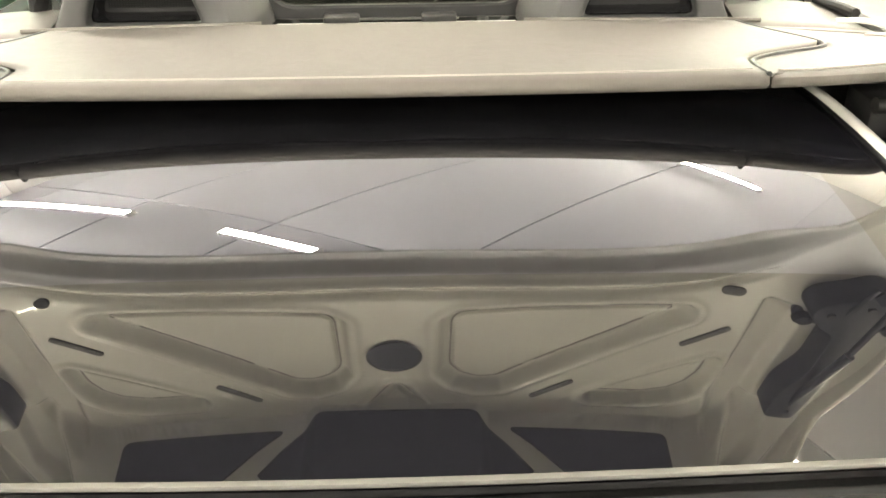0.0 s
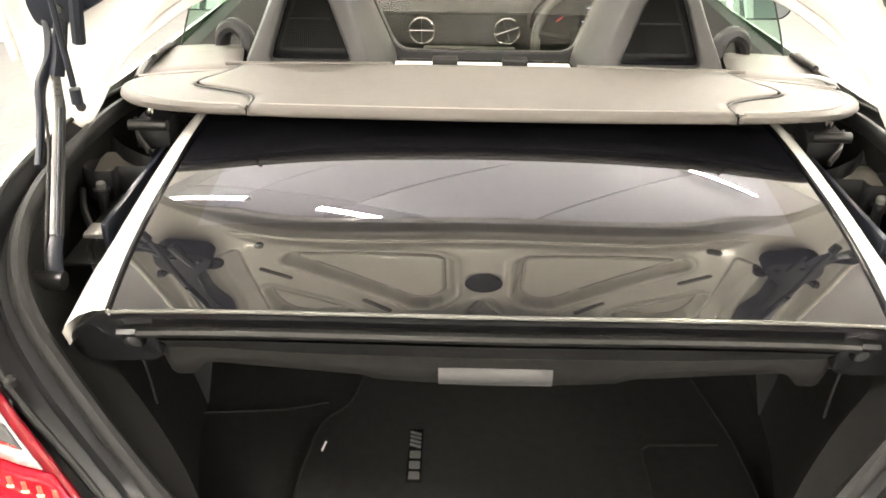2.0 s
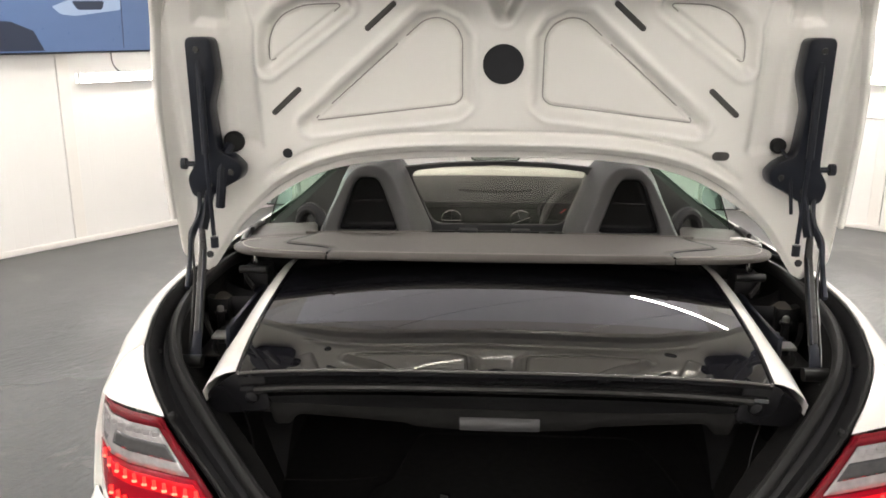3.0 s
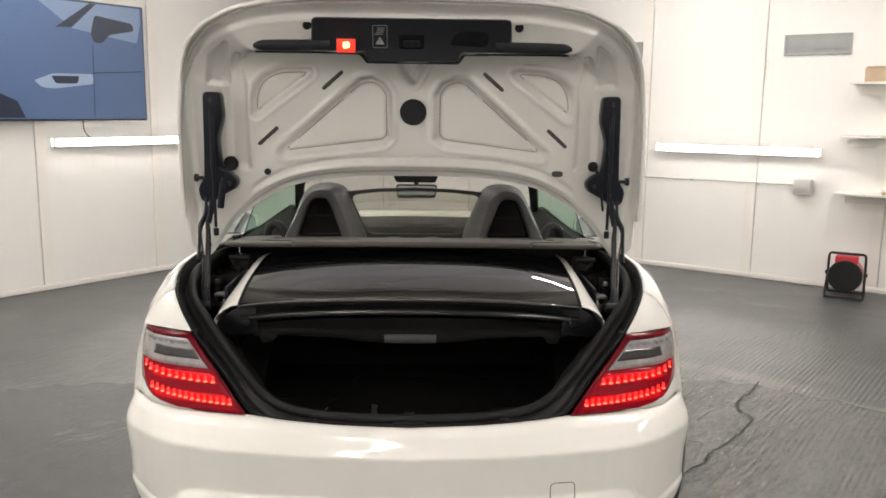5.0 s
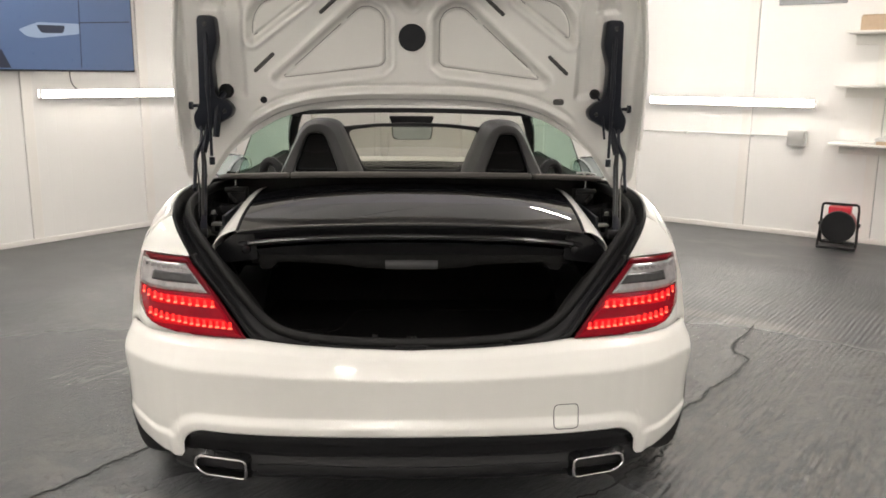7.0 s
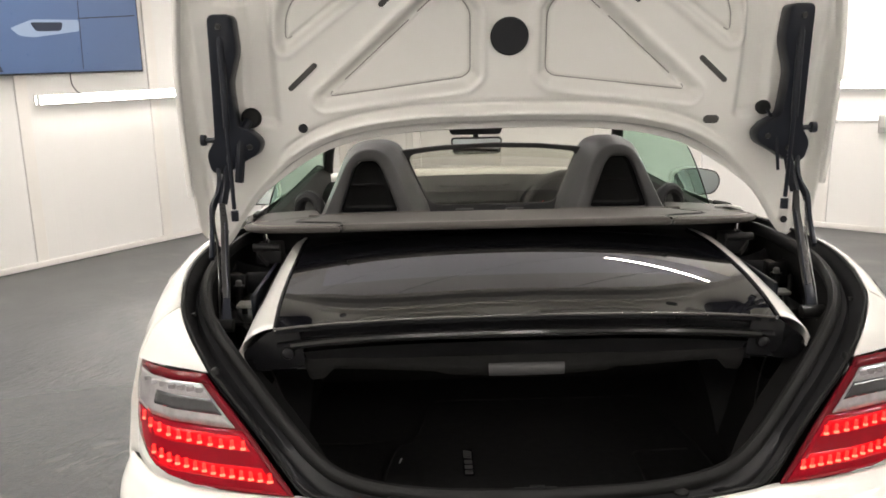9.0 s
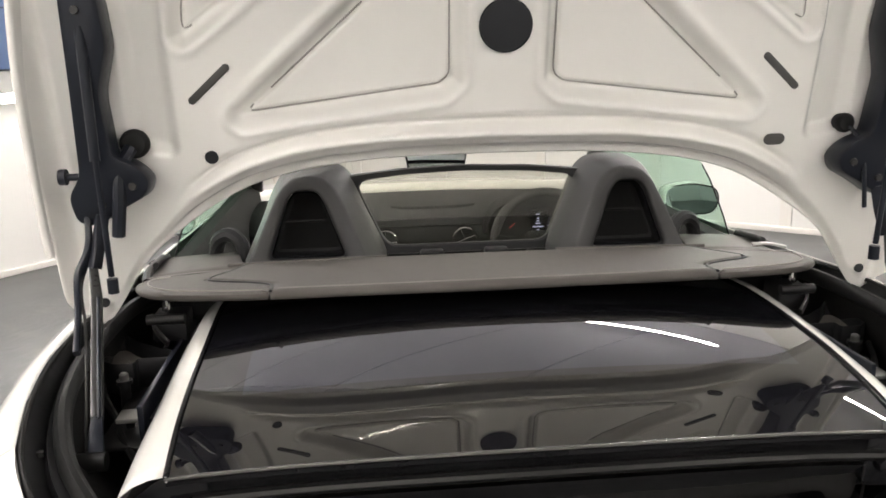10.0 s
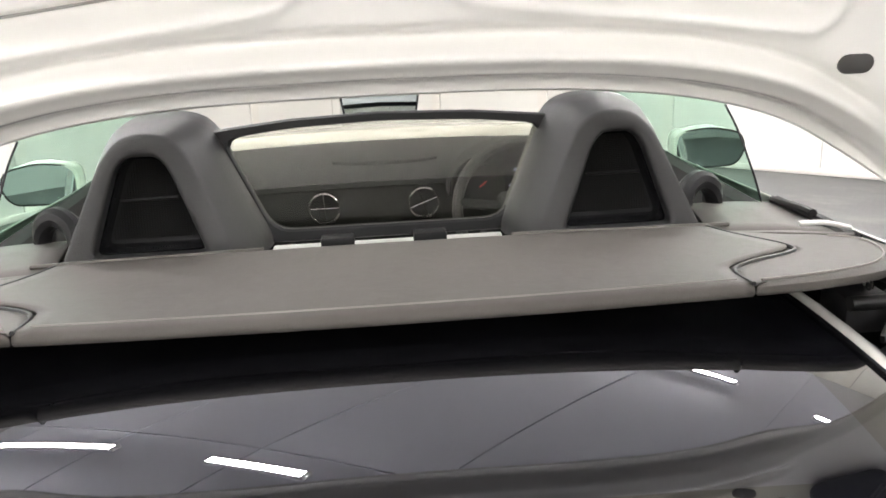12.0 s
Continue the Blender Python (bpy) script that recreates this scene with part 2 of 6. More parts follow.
# ---- mesh helpers ----
def finish(bm, sharp=35):
    me = bpy.data.meshes.new("mesh")
    for f in bm.faces:
        f.smooth = True
    bm.to_mesh(me)
    bm.free()
    me.set_sharp_from_angle(angle=radians(sharp))
    return me


def part(name, bm, material, parent=None, label="", sharp=35, thick=0.0, bevel=0.0):
    ob = new(name, finish(bm, sharp))
    ob.data.name = name
    for m in (material if isinstance(material, (list, tuple)) else [material]):
        ob.data.materials.append(m)
    if parent:
        ob.parent = parent
    if thick:
        s = ob.modifiers.new("thickness", "SOLIDIFY")
        s.thickness, s.offset = thick, 0.0
    if bevel:
        b = ob.modifiers.new("edge", "BEVEL")
        b.width, b.segments, b.limit_method = bevel, 2, "ANGLE"
    if label:
        tagged(ob, label)
    return ob


def thing(name, label, category, group="", kind="", at=None):
    ob = new(name)
    ob.empty_display_size = 0.1
    if at:
        ob.matrix_basis = at
    return tagged(ob, label, category, group, kind)


def sheet(rows, close_u=False, close_v=False):
    """A mesh over a grid of points: rows of columns."""
    bm = bmesh.new()
    v = [[bm.verts.new(p) for p in r] for r in rows]
    R, C = len(v), len(v[0])
    for i in range(R if close_v else R - 1):
        for j in range(C if close_u else C - 1):
            q = [v[i][j], v[i][(j + 1) % C], v[(i + 1) % R][(j + 1) % C], v[(i + 1) % R][j]]
            try:
                bm.faces.new(q)
            except ValueError:
                pass
    bmesh.ops.remove_doubles(bm, verts=bm.verts, dist=1e-5)
    bmesh.ops.recalc_face_normals(bm, faces=bm.faces)
    return bm


def box(x0, x1, y0, y1, z0, z1, bevel=0.0, seg=2):
    bm = bmesh.new()
    bmesh.ops.create_cube(bm, size=1)
    for v in bm.verts:
        v.co = Vector(((x0 + x1) / 2 + v.co.x * (x1 - x0), (y0 + y1) / 2 + v.co.y * (y1 - y0), (z0 + z1) / 2 + v.co.z * (z1 - z0)))
    if bevel:
        bmesh.ops.bevel(bm, geom=bm.edges[:], offset=bevel, segments=seg, affect="EDGES", profile=0.5)
    return bm


def catmull(pts, n):
    """n points along a smooth curve through pts."""
    P = [Vector(p) for p in pts]
    P = [P[0] * 2 - P[1]] + P + [P[-1] * 2 - P[-2]]
    out = []
    m = len(P) - 3
    for k in range(n):
        s = k / (n - 1) * m
        i = min(int(s), m - 1)
        t = s - i
        a, b, c, d = P[i:i + 4]
        out.append(0.5 * ((2 * b) + (c - a) * t + (2 * a - 5 * b + 4 * c - d) * t * t + (3 * b - a - 3 * c + d) * t ** 3))
    return out


def sweep(path, profile, up=(0, 0, 1), cap=True, scale=None):
    """A closed profile (side, up) carried along a path."""
    P = [Vector(p) for p in path]
    rows = []
    for i, p in enumerate(P):
        d = (P[min(i + 1, len(P) - 1)] - P[max(i - 1, 0)]).normalized()
        side = d.cross(Vector(up))
        side = side.normalized() if side.length > 1e-4 else Vector((1, 0, 0))
        upv = side.cross(d).normalized()
        s = scale[i] if scale else 1.0
        rows.append([p + side * a * s + upv * b * s for a, b in profile])
    bm = sheet(rows, close_u=True)
    if cap:
        bmesh.ops.holes_fill(bm, edges=[e for e in bm.edges if e.is_boundary])
        bmesh.ops.recalc_face_normals(bm, faces=bm.faces)
    return bm


def ring(r, n=10, sx=1.0, sy=1.0):
    return [(r * sx * math.cos(2 * math.pi * k / n), r * sy * math.sin(2 * math.pi * k / n)) for k in range(n)]


def rod(path, r, n=10, scale=None):
    up = (0, 0, 1)
    d = Vector(path[-1]) - Vector(path[0])
    if abs(d.normalized().z) > 0.9:
        up = (0, 1, 0)
    return sweep(path, ring(r, n), up, scale=scale)


def lathe(profile, axis="x", at=(0, 0, 0), n=32):
    """profile: (along, radius) turned about an axis."""
    rows = []
    for a, r in profile:
        row = []
        for k in range(n):
            c, s = r * math.cos(2 * math.pi * k / n), r * math.sin(2 * math.pi * k / n)
            q = {"x": (a, c, s), "y": (c, a, s), "z": (c, s, a)}[axis]
            row.append(Vector(q) + Vector(at))
        rows.append(row)
    bm = sheet(rows, close_u=True)
    bmesh.ops.holes_fill(bm, edges=[e for e in bm.edges if e.is_boundary])
    return bm


def plate(poly, place, depth, bevel=0.0):
    """A flat polygon (a, b) of some depth; place(a, b, d) gives the point at depth d."""
    bm = bmesh.new()
    f = [bm.verts.new(place(a, b, 0.0)) for a, b in poly]
    g = [bm.verts.new(place(a, b, depth)) for a, b in poly]
    bm.faces.new(f)
    bm.faces.new(g[::-1])
    n = len(poly)
    for i in range(n):
        bm.faces.new((f[i], f[(i + 1) % n], g[(i + 1) % n], g[i]))
    bmesh.ops.recalc_face_normals(bm, faces=bm.faces)
    if bevel:
        es = [e for e in bm.edges if len(e.link_faces) == 2 and e.calc_face_angle(0) > 0.7]
        bmesh.ops.bevel(bm, geom=es, offset=bevel, segments=2, affect="EDGES", profile=0.5)
    return bm


def join(*bms):
    out = bmesh.new()
    for b in bms:
        me = bpy.data.meshes.new("tmp")
        b.to_mesh(me)
        b.free()
        out.from_mesh(me)
        bpy.data.meshes.remove(me)
    return out


def rounded(poly, r, n=5):
    """Round the corners of a polygon of (a, b) points."""
    out = []
    m = len(poly)
    for i in range(m):
        p, c, q = Vector(poly[i - 1]), Vector(poly[i]), Vector(poly[(i + 1) % m])
        k = min(r, (p - c).length * 0.45, (q - c).length * 0.45)
        a, b = c + (p - c).normalized() * k, c + (q - c).normalized() * k
        for j in range(n + 1):
            t = j / n
            out.append(tuple((1 - t) ** 2 * a + 2 * t * (1 - t) * c + t * t * b))
    return out


def resample(poly, n):
    """n points at even steps round a closed polygon."""
    P = [Vector(p) for p in poly] + [Vector(poly[0])]
    L = [0.0]
    for a, b in zip(P, P[1:]):
        L.append(L[-1] + (b - a).length)
    out = []
    for k in range(n):
        s = L[-1] * k / n
        i = max(j for j in range(len(L) - 1) if L[j] <= s)
        t = (s - L[i]) / max(1e-9, L[i + 1] - L[i])
        out.append(P[i].lerp(P[i + 1], t))
    return out


def lerp(x, xs, ys):
    return float(np.interp(x, xs, ys))


# ---- the workshop: two walls meet ahead of the car ----
ROOM = Matrix(((0.78908, 0.61429, 0, -0.382), (-0.61429, 0.78908, 0, 8.088), (0, 0, 1, 0), (0, 0, 0, 1)))
FLOORMAT = floor_material()
RX, RY, HIGH = 12.6, -12.6, 3.0      # the room's length along its two walls, and its height


def room(name, bm, material, label, category, kind="", parent=None, **kw):
    ob = part(name, bm, material, parent, **kw)
    if not parent:
        ob.matrix_basis = ROOM
    return tagged(ob, label, category, kind=kind)


ob = room("floor", sheet([[(x, y, 0) for x in np.linspace(-0.1, RX + 0.1, 8)] for y in np.linspace(RY - 0.1, 0.1, 8)]), FLOORMAT, "grey painted concrete floor, worn and cracked", "floor", "structure", thick=0.02)
ob.location.z = -0.01
wl = room("wall_west", box(-0.12, -0.014, RY, 0.12, -0.02, HIGH), SEAM, "white panelled workshop wall behind the television", "wall", "structure")
wr = room("wall_north", box(-0.014, RX, 0.014, 0.12, -0.02, HIGH), SEAM, "white panelled workshop wall with shelves and vents", "wall", "structure")
room("wall_east", box(RX, RX + 0.12, RY, 0.12, -0.02, HIGH), WALLMAT, "plain white workshop wall", "wall", "structure")
room("wall_south", box(-0.12, RX + 0.12, RY - 0.12, RY, -0.02, HIGH), WALLMAT, "plain white workshop wall", "wall", "structure")


def ceiling():
    """White ceiling boards with open joints; a joint runs every 1.2 m."""
    bms = [box(-0.12, RX + 0.12, RY - 0.12, 0.12, HIGH + 0.02, HIGH + 0.1)]
    x = -0.65
    while x < RX:
        y = RY
        while y < 0:
            bms.append(box(max(x, -0.1) + 0.007, min(x + 1.15, RX + 0.1) - 0.007, y + 0.007, min(y + 4.2, 0.1) - 0.007, HIGH, HIGH + 0.019))
            y += 4.2
        x += 1.15
    return join(*bms)


room("ceiling", ceiling(), CEILMAT, "white ceiling boards with thin joints", "ceiling", "structure")

# wall boards between the joints, and the cover strips on every second joint
for k in range(12):
    a = 0.115 + 1.065 * k
    room("panel", box(max(a, 0.0) + 0.003, min(a + 1.065, RX) - 0.003, 0.0, 0.014, 0.0, HIGH, 0.002, 1), WALLMAT, "", "", parent=wr)
    room("panel", box(-0.014, 0.0, max(-a - 1.065, RY) + 0.003, -a - 0.003, 0.0, HIGH, 0.002, 1), WALLMAT, "", "", parent=wl)
room("panel", box(0.0, 0.112, 0.0, 0.014, 0.0, HIGH, 0.002, 1), WALLMAT, "", "", parent=wr)
room("panel", box(-0.014, 0.0, -0.112, 0.0, 0.0, HIGH, 0.002, 1), WALLMAT, "", "", parent=wl)
for k in range(1, 11):
    a = 0.115 + 1.065 * k
    room("cover_strip", box(a - 0.09, a - 0.004, -0.007, -0.001, 0.0, HIGH, 0.002, 1), BATTEN, "", "", parent=wr)
    room("cover_strip", box(0.001, 0.007, -a + 0.004, -a + 0.09, 0.0, HIGH, 0.002, 1), BATTEN, "", "", parent=wl)
room("baseboard_north", box(0.03, RX, -0.022, -0.0075, 0.0, 0.045, 0.003), BATTEN, "white painted skirting at the wall foot", "skirting", "structure")
room("baseboard_west", box(0.0075, 0.022, RY, -0.03, 0.0, 0.045, 0.003), BATTEN, "white painted skirting at the wall foot", "skirting", "structure")


def crack(path, name, label):
    """A jagged crack in the floor: a thin dark wedge let into it."""
    P = catmull([(x, y, 0) for x, y in path], len(path) * 9)
    rnd = random.Random(len(path))
    left, right = [], []
    for i, p in enumerate(P):
        w = 0.0018 + 0.0032 * rnd.random()
        j = Vector(((rnd.random() - 0.5) * 0.018, (rnd.random() - 0.5) * 0.018, 0))
        d = (P[min(i + 1, len(P) - 1)] - P[max(i - 1, 0)]).normalized()
        s = Vector((-d.y, d.x, 0))
        left.append(p + j + s * w + Vector((0, 0, 0.002)))
        right.append(p + j - s * w + Vector((0, 0, 0.002)))
    tagged(part(name, sheet([left, right]), SEAMDARK, thick=0.003), label, "floor crack", kind="structure")


SEAMDARK = mat("dark_crack", (0.02, 0.02, 0.02), 0.9)
crack([(1.936, 2.36), (1.86, 2.24), (1.76, 2.12), (1.70, 2.04), (1.655, 1.90), (1.685, 1.80), (1.587, 1.663), (1.50, 1.56), (1.409, 1.457), (1.306, 1.351), (1.268, 1.276), (1.134, 1.15), (1.02, 0.90), (0.904, 0.706), (0.795, 0.616), (0.674, 0.489), (0.541, 0.413)], "floor_crack", "long jagged dark crack in the grey floor")
crack([(-0.93, 0.86), (-0.998, 0.808), (-1.05, 0.73), (-1.086, 0.693), (-1.145, 0.585), (-1.218, 0.486), (-1.36, 0.33), (-1.55, 0.16)], "floor_crack", "jagged dark crack in the grey floor")
crack([(-1.95, 1.15), (-2.10, 1.21), (-2.25, 1.24)], "floor_crack", "short dark crack in the grey floor")


# ---- LED tubes ----
def led_tube(length, glowing=None):
    t = thing("tube_light", "white LED batten tube, switched on", "light", "LED tubes")
    part("diffuser", sweep([(-length / 2 + 0.015, 0, 0), (length / 2 - 0.015, 0, 0)], [(0.028 * math.cos(a), 0.016 * math.sin(a)) for a in np.linspace(0, 2 * math.pi, 21)[:-1]]), glowing or TUBEMAT, t, "glowing white diffuser")
    part("housing", box(-length / 2, length / 2, -0.036, 0.036, -0.002, 0.035, 0.005), TUBECAP, t)
    for s in (-1, 1):
        part("end_cap", box(min(s * length / 2, s * (length / 2 - 0.016)), max(s * length / 2, s * (length / 2 - 0.016)), -0.037, 0.037, -0.019, 0.036, 0.004), TUBECAP, t)
    return t


tube = led_tube(1.5)
tube.matrix_basis = ROOM @ pose(4.165, -0.05, 1.168, -90, 0, 0)
tubes = [Matrix(((0, 0, -1, 0.05), (1, 0, 0, -3.50), (0, -1, 0, 1.20), (0, 0, 0, 1)))]
# on the ceiling: rows along the wall with the shelves
copy_thing(tube, ROOM @ tubes.pop())
roof_tube = led_tube(1.6, CEILTUBEMAT)
roof_tube.matrix_basis = pose(-2.29, 3.75, HIGH - 0.13, 0, 0, -33)
long_tube = led_tube(1.6, CEILTUBEMAT)
long_tube.matrix_basis = pose(1.902, 4.628, HIGH - 0.13, 0, 0, -54.6)
short_tube = led_tube(0.66, CEILTUBEMAT)
short_tube.matrix_basis = pose(-0.713, 2.646, HIGH - 0.13, 0, 0, -35.5)
# most of these tubes are unseen, added to light lid and tail from behind
for px, py in ((6.35, -4.47), (9.4, -4.1), (1.2, -7.4), (3.6, -7.4), (7.03, -8.58), (9.4, -7.6), (3.6, -10.6), (7.4, -10.9), (5.3, -10.7), (1.3, -10.6), (9.4, -5.9), (11.2, -8.3), (9.4, -10.6)):
    tubes.append(pose(px, py, HIGH - 0.13))
for m in tubes:
    copy_thing(roof_tube, ROOM @ m)
copy_thing(roof_tube, pose(-0.146, 0.089, 0) @ ROOM @ pose(6.27, -1.79, HIGH - 0.13))


# ---- things on the walls ----
def television():
    t = thing("television", "large flat television on the wall showing a blue car's door", "television")
    y0, y1, z0, z1 = -5.11, -3.405, 1.376, 2.337
    part("case", box(0.05, 0.095, y0, y1, z0, z1, 0.006), TVFRAME, t)
    part("screen", box(0.0952, 0.0972, y0 + 0.012, y1 - 0.012, z0 + 0.014, z1 - 0.012), SCREEN, t, "lit screen in blue tones")
    P = lambda a, b, d: (0.0975 + d, y0 + 0.012 + a, z0 + 0.014 + b)
    part("pictured_window", plate([(0.75, 0.93), (1.05, 0.72), (1.62, 0.64), (1.66, 0.80), (1.66, 0.93)], P, 0.001), PIC_LIGHT, t)
    part("pictured_pillar", plate([(0.90, 0.72), (1.04, 0.73), (1.26, 0.93), (1.20, 0.93)], P, 0.0016), PIC_DARK, t)
    part("pictured_mirror", plate(rounded([(1.20, 0.70), (1.24, 0.84), (1.58, 0.80), (1.60, 0.74), (1.36, 0.69), (1.30, 0.62), (1.22, 0.62)], 0.03), P, 0.002), PIC_DARK, t)
    part("pictured_handle", plate(rounded([(0.70, 0.30), (0.86, 0.36), (1.20, 0.365), (1.20, 0.285), (0.86, 0.24), (0.76, 0.25)], 0.02), P, 0.0016), PIC_PALE, t)
    part("pictured_recess", plate(rounded([(0.84, 0.34), (1.08, 0.345), (1.06, 0.285), (0.88, 0.28)], 0.02), P, 0.002), PIC_DARK, t)
    part("pictured_line", plate([(1.20, 0.37), (1.66, 0.40), (1.66, 0.408), (1.20, 0.378)], P, 0.0016), PIC_DARK, t)
    part("pictured_line", plate([(1.195, 0.02), (1.20, 0.02), (1.215, 0.60), (1.21, 0.60)], P, 0.0016), PIC_DARK, t)
    part("pictured_wheel", plate([(0.02, 0.01), (0.62, 0.01), (0.56, 0.14), (0.42, 0.2), (0.02, 0.22)], P, 0.0016), PIC_DARK, t)
    part("bracket", box(0.0, 0.05, -4.5, -4.0, 1.7, 2.0, 0.004), TVFRAME, t)
    for c in (t,):
        c.matrix_basis = ROOM


SCREEN = glow("screen_blue", (0.05, 0.085, 0.17), 0.42)
PIC_DARK = glow("screen_dark", (0.01, 0.015, 0.03), 0.5)
PIC_LIGHT = glow("screen_light", (0.13, 0.18, 0.28), 0.4)
PIC_PALE = glow("screen_pale", (0.17, 0.22, 0.31), 0.5)
television()
cable = part("cable", rod(catmull([(0.03, -3.97, 1.38), (0.03, -3.965, 1.30), (0.025, -3.93, 1.25), (0.03, -3.90, 1.23)], 14), 0.004), BLACK)
cable.matrix_basis = ROOM
tagged(cable, "thin dark cable hanging from the television", "cable")


def wall_vent(name, x0, x1, z0, z1):
    t = thing(name, "grey metal ventilation grille in the wall", "vent", "wall vents", at=ROOM)
    part("frame", join(box(x0, x1, -0.02, -0.001, z0, z0 + 0.02, 0.003), box(x0, x1, -0.02, -0.001, z1 - 0.02, z1, 0.003), box(x0, x0 + 0.02, -0.02, -0.001, z0 + 0.02, z1 - 0.02), box(x1 - 0.02, x1, -0.02, -0.001, z0 + 0.02, z1 - 0.02)), VENTMAT, t)
    part("backing", box(x0 + 0.02, x1 - 0.02, -0.006, -0.001, z0 + 0.02, z1 - 0.02), VENTMAT, t)
    part("flap", box(x0 + 0.05, x1 - 0.05, -0.014, -0.006, z0 + 0.05, z1 - 0.05, 0.003), VENTMAT, t)
    for k in range(3):
        z = z0 + 0.06 + k * (z1 - z0 - 0.12) / 2
        part("slat", box(x0 + 0.06, x1 - 0.06, -0.018, -0.014, z - 0.003, z + 0.003), VENTMAT, t)


wall_vent("wall_vent", 4.53, 5.075, 2.0, 2.178)
wall_vent("wall_vent", 2.66, 3.21, 2.0, 2.17)

t = thing("junction_box", "small grey plastic junction box on the wall", "electrical box", at=ROOM)
part("case", box(4.71, 4.86, -0.07, -0.001, 0.80, 0.935, 0.008), BOXMAT, t)
part("lid", box(4.72, 4.85, -0.082, -0.07, 0.84, 0.928, 0.004), BOXMAT, t)
t = thing("conduit", "white plastic cable conduit along the wall", "conduit", at=ROOM)
part("pipe", rod([(1.6, -0.006, 0.868), (3.3, -0.006, 0.871), (4.71, -0.006, 0.88)], 0.005), BOXMAT, t)
for k in range(5):
    part("clip", box(1.9 + 0.62 * k, 1.93 + 0.62 * k, -0.013, -0.001, 0.860, 0.884, 0.002), BOXMAT, t)
t = thing("tube_cable", "white cable feeding the wall tube light", "cable", at=ROOM)
part("cable", rod([(1.8, -0.02, 1.13), (3.42, -0.02, 1.14)], 0.005), TUBECAP, t)


def shelf(z, x0, depth, name="shelf"):
    t = thing(name, "white painted shelf board on a wall batten", "shelf", "wall shelves", at=ROOM)
    part("board", box(x0, 8.2, -depth, -0.008, z, z + 0.018, 0.002), SHELFMAT, t)
    part("rail", box(x0 + 0.04, 8.2, -0.035, -0.008, z - 0.085, z, 0.002), SHELFMAT, t)
    for x in (6.2, 7.4):
        part("bracket", plate([(-0.035, z - 0.0005), (-depth * 0.8, z - 0.0005), (-0.035, z - 0.08)], lambda a, b, d, x=x: (x + d, a, b), 0.02), SHELFMAT, t)


shelf(1.745, 5.14, 0.30)
shelf(1.312, 5.10, 0.28)
shelf(0.84, 5.09, 0.32)
t = thing("cardboard_box", "flattened brown cardboard box on the top shelf", "box", at=ROOM)
part("body", box(5.24, 5.78, -0.27, -0.05, 1.764, 1.875, 0.004), CARD, t)
part("flap", box(5.25, 5.60, -0.275, -0.06, 1.8755, 1.885, 0.003), CARD, t)
t = thing("white_board", "white offcut board lying on a shelf", "board", at=ROOM)
part("board", box(5.52, 6.3, -0.30, -0.03, 1.886, 1.905, 0.002), SHELFMAT, t)
t = thing("white_board", "white offcut board lying on a shelf", "board", at=ROOM)
part("board", box(5.42, 6.4, -0.36, -0.06, 1.331, 1.352, 0.002), SHELFMAT, t)
t = thing("wooden_strip", "pale wooden strip lying on the lowest shelf", "timber", at=ROOM)
part("strip", box(5.45, 5.75, -0.30, -0.24, 0.859, 0.885, 0.003), CARD, t)
t = thing("plastic_bag", "crumpled clear plastic bag on the lowest shelf", "bag", at=ROOM)
bm = bmesh.new()
bmesh.ops.create_icosphere(bm, subdivisions=3, radius=1)
for v in bm.verts:
    n = noise.noise(v.co * 2.2) * 0.35 + 1
    v.co = Vector((5.55 + v.co.x * 0.13 * n, -0.16 + v.co.y * 0.06 * n, 0.859 + max(0, v.co.z * 0.055 * n + 0.02)))
part("bag", bm, mat("cloudy_plastic", (0.6, 0.6, 0.58), 0.3, var=0.15), t)
t = thing("tape_roll", "black roll of tape on the lowest shelf", "tape", at=ROOM)
part("roll", lathe([(-0.025, 0.045), (0.025, 0.045), (0.025, 0.028), (-0.025, 0.028), (-0.025, 0.045)], "x", (5.72, -0.2, 0.904), 24), BLACK, t)


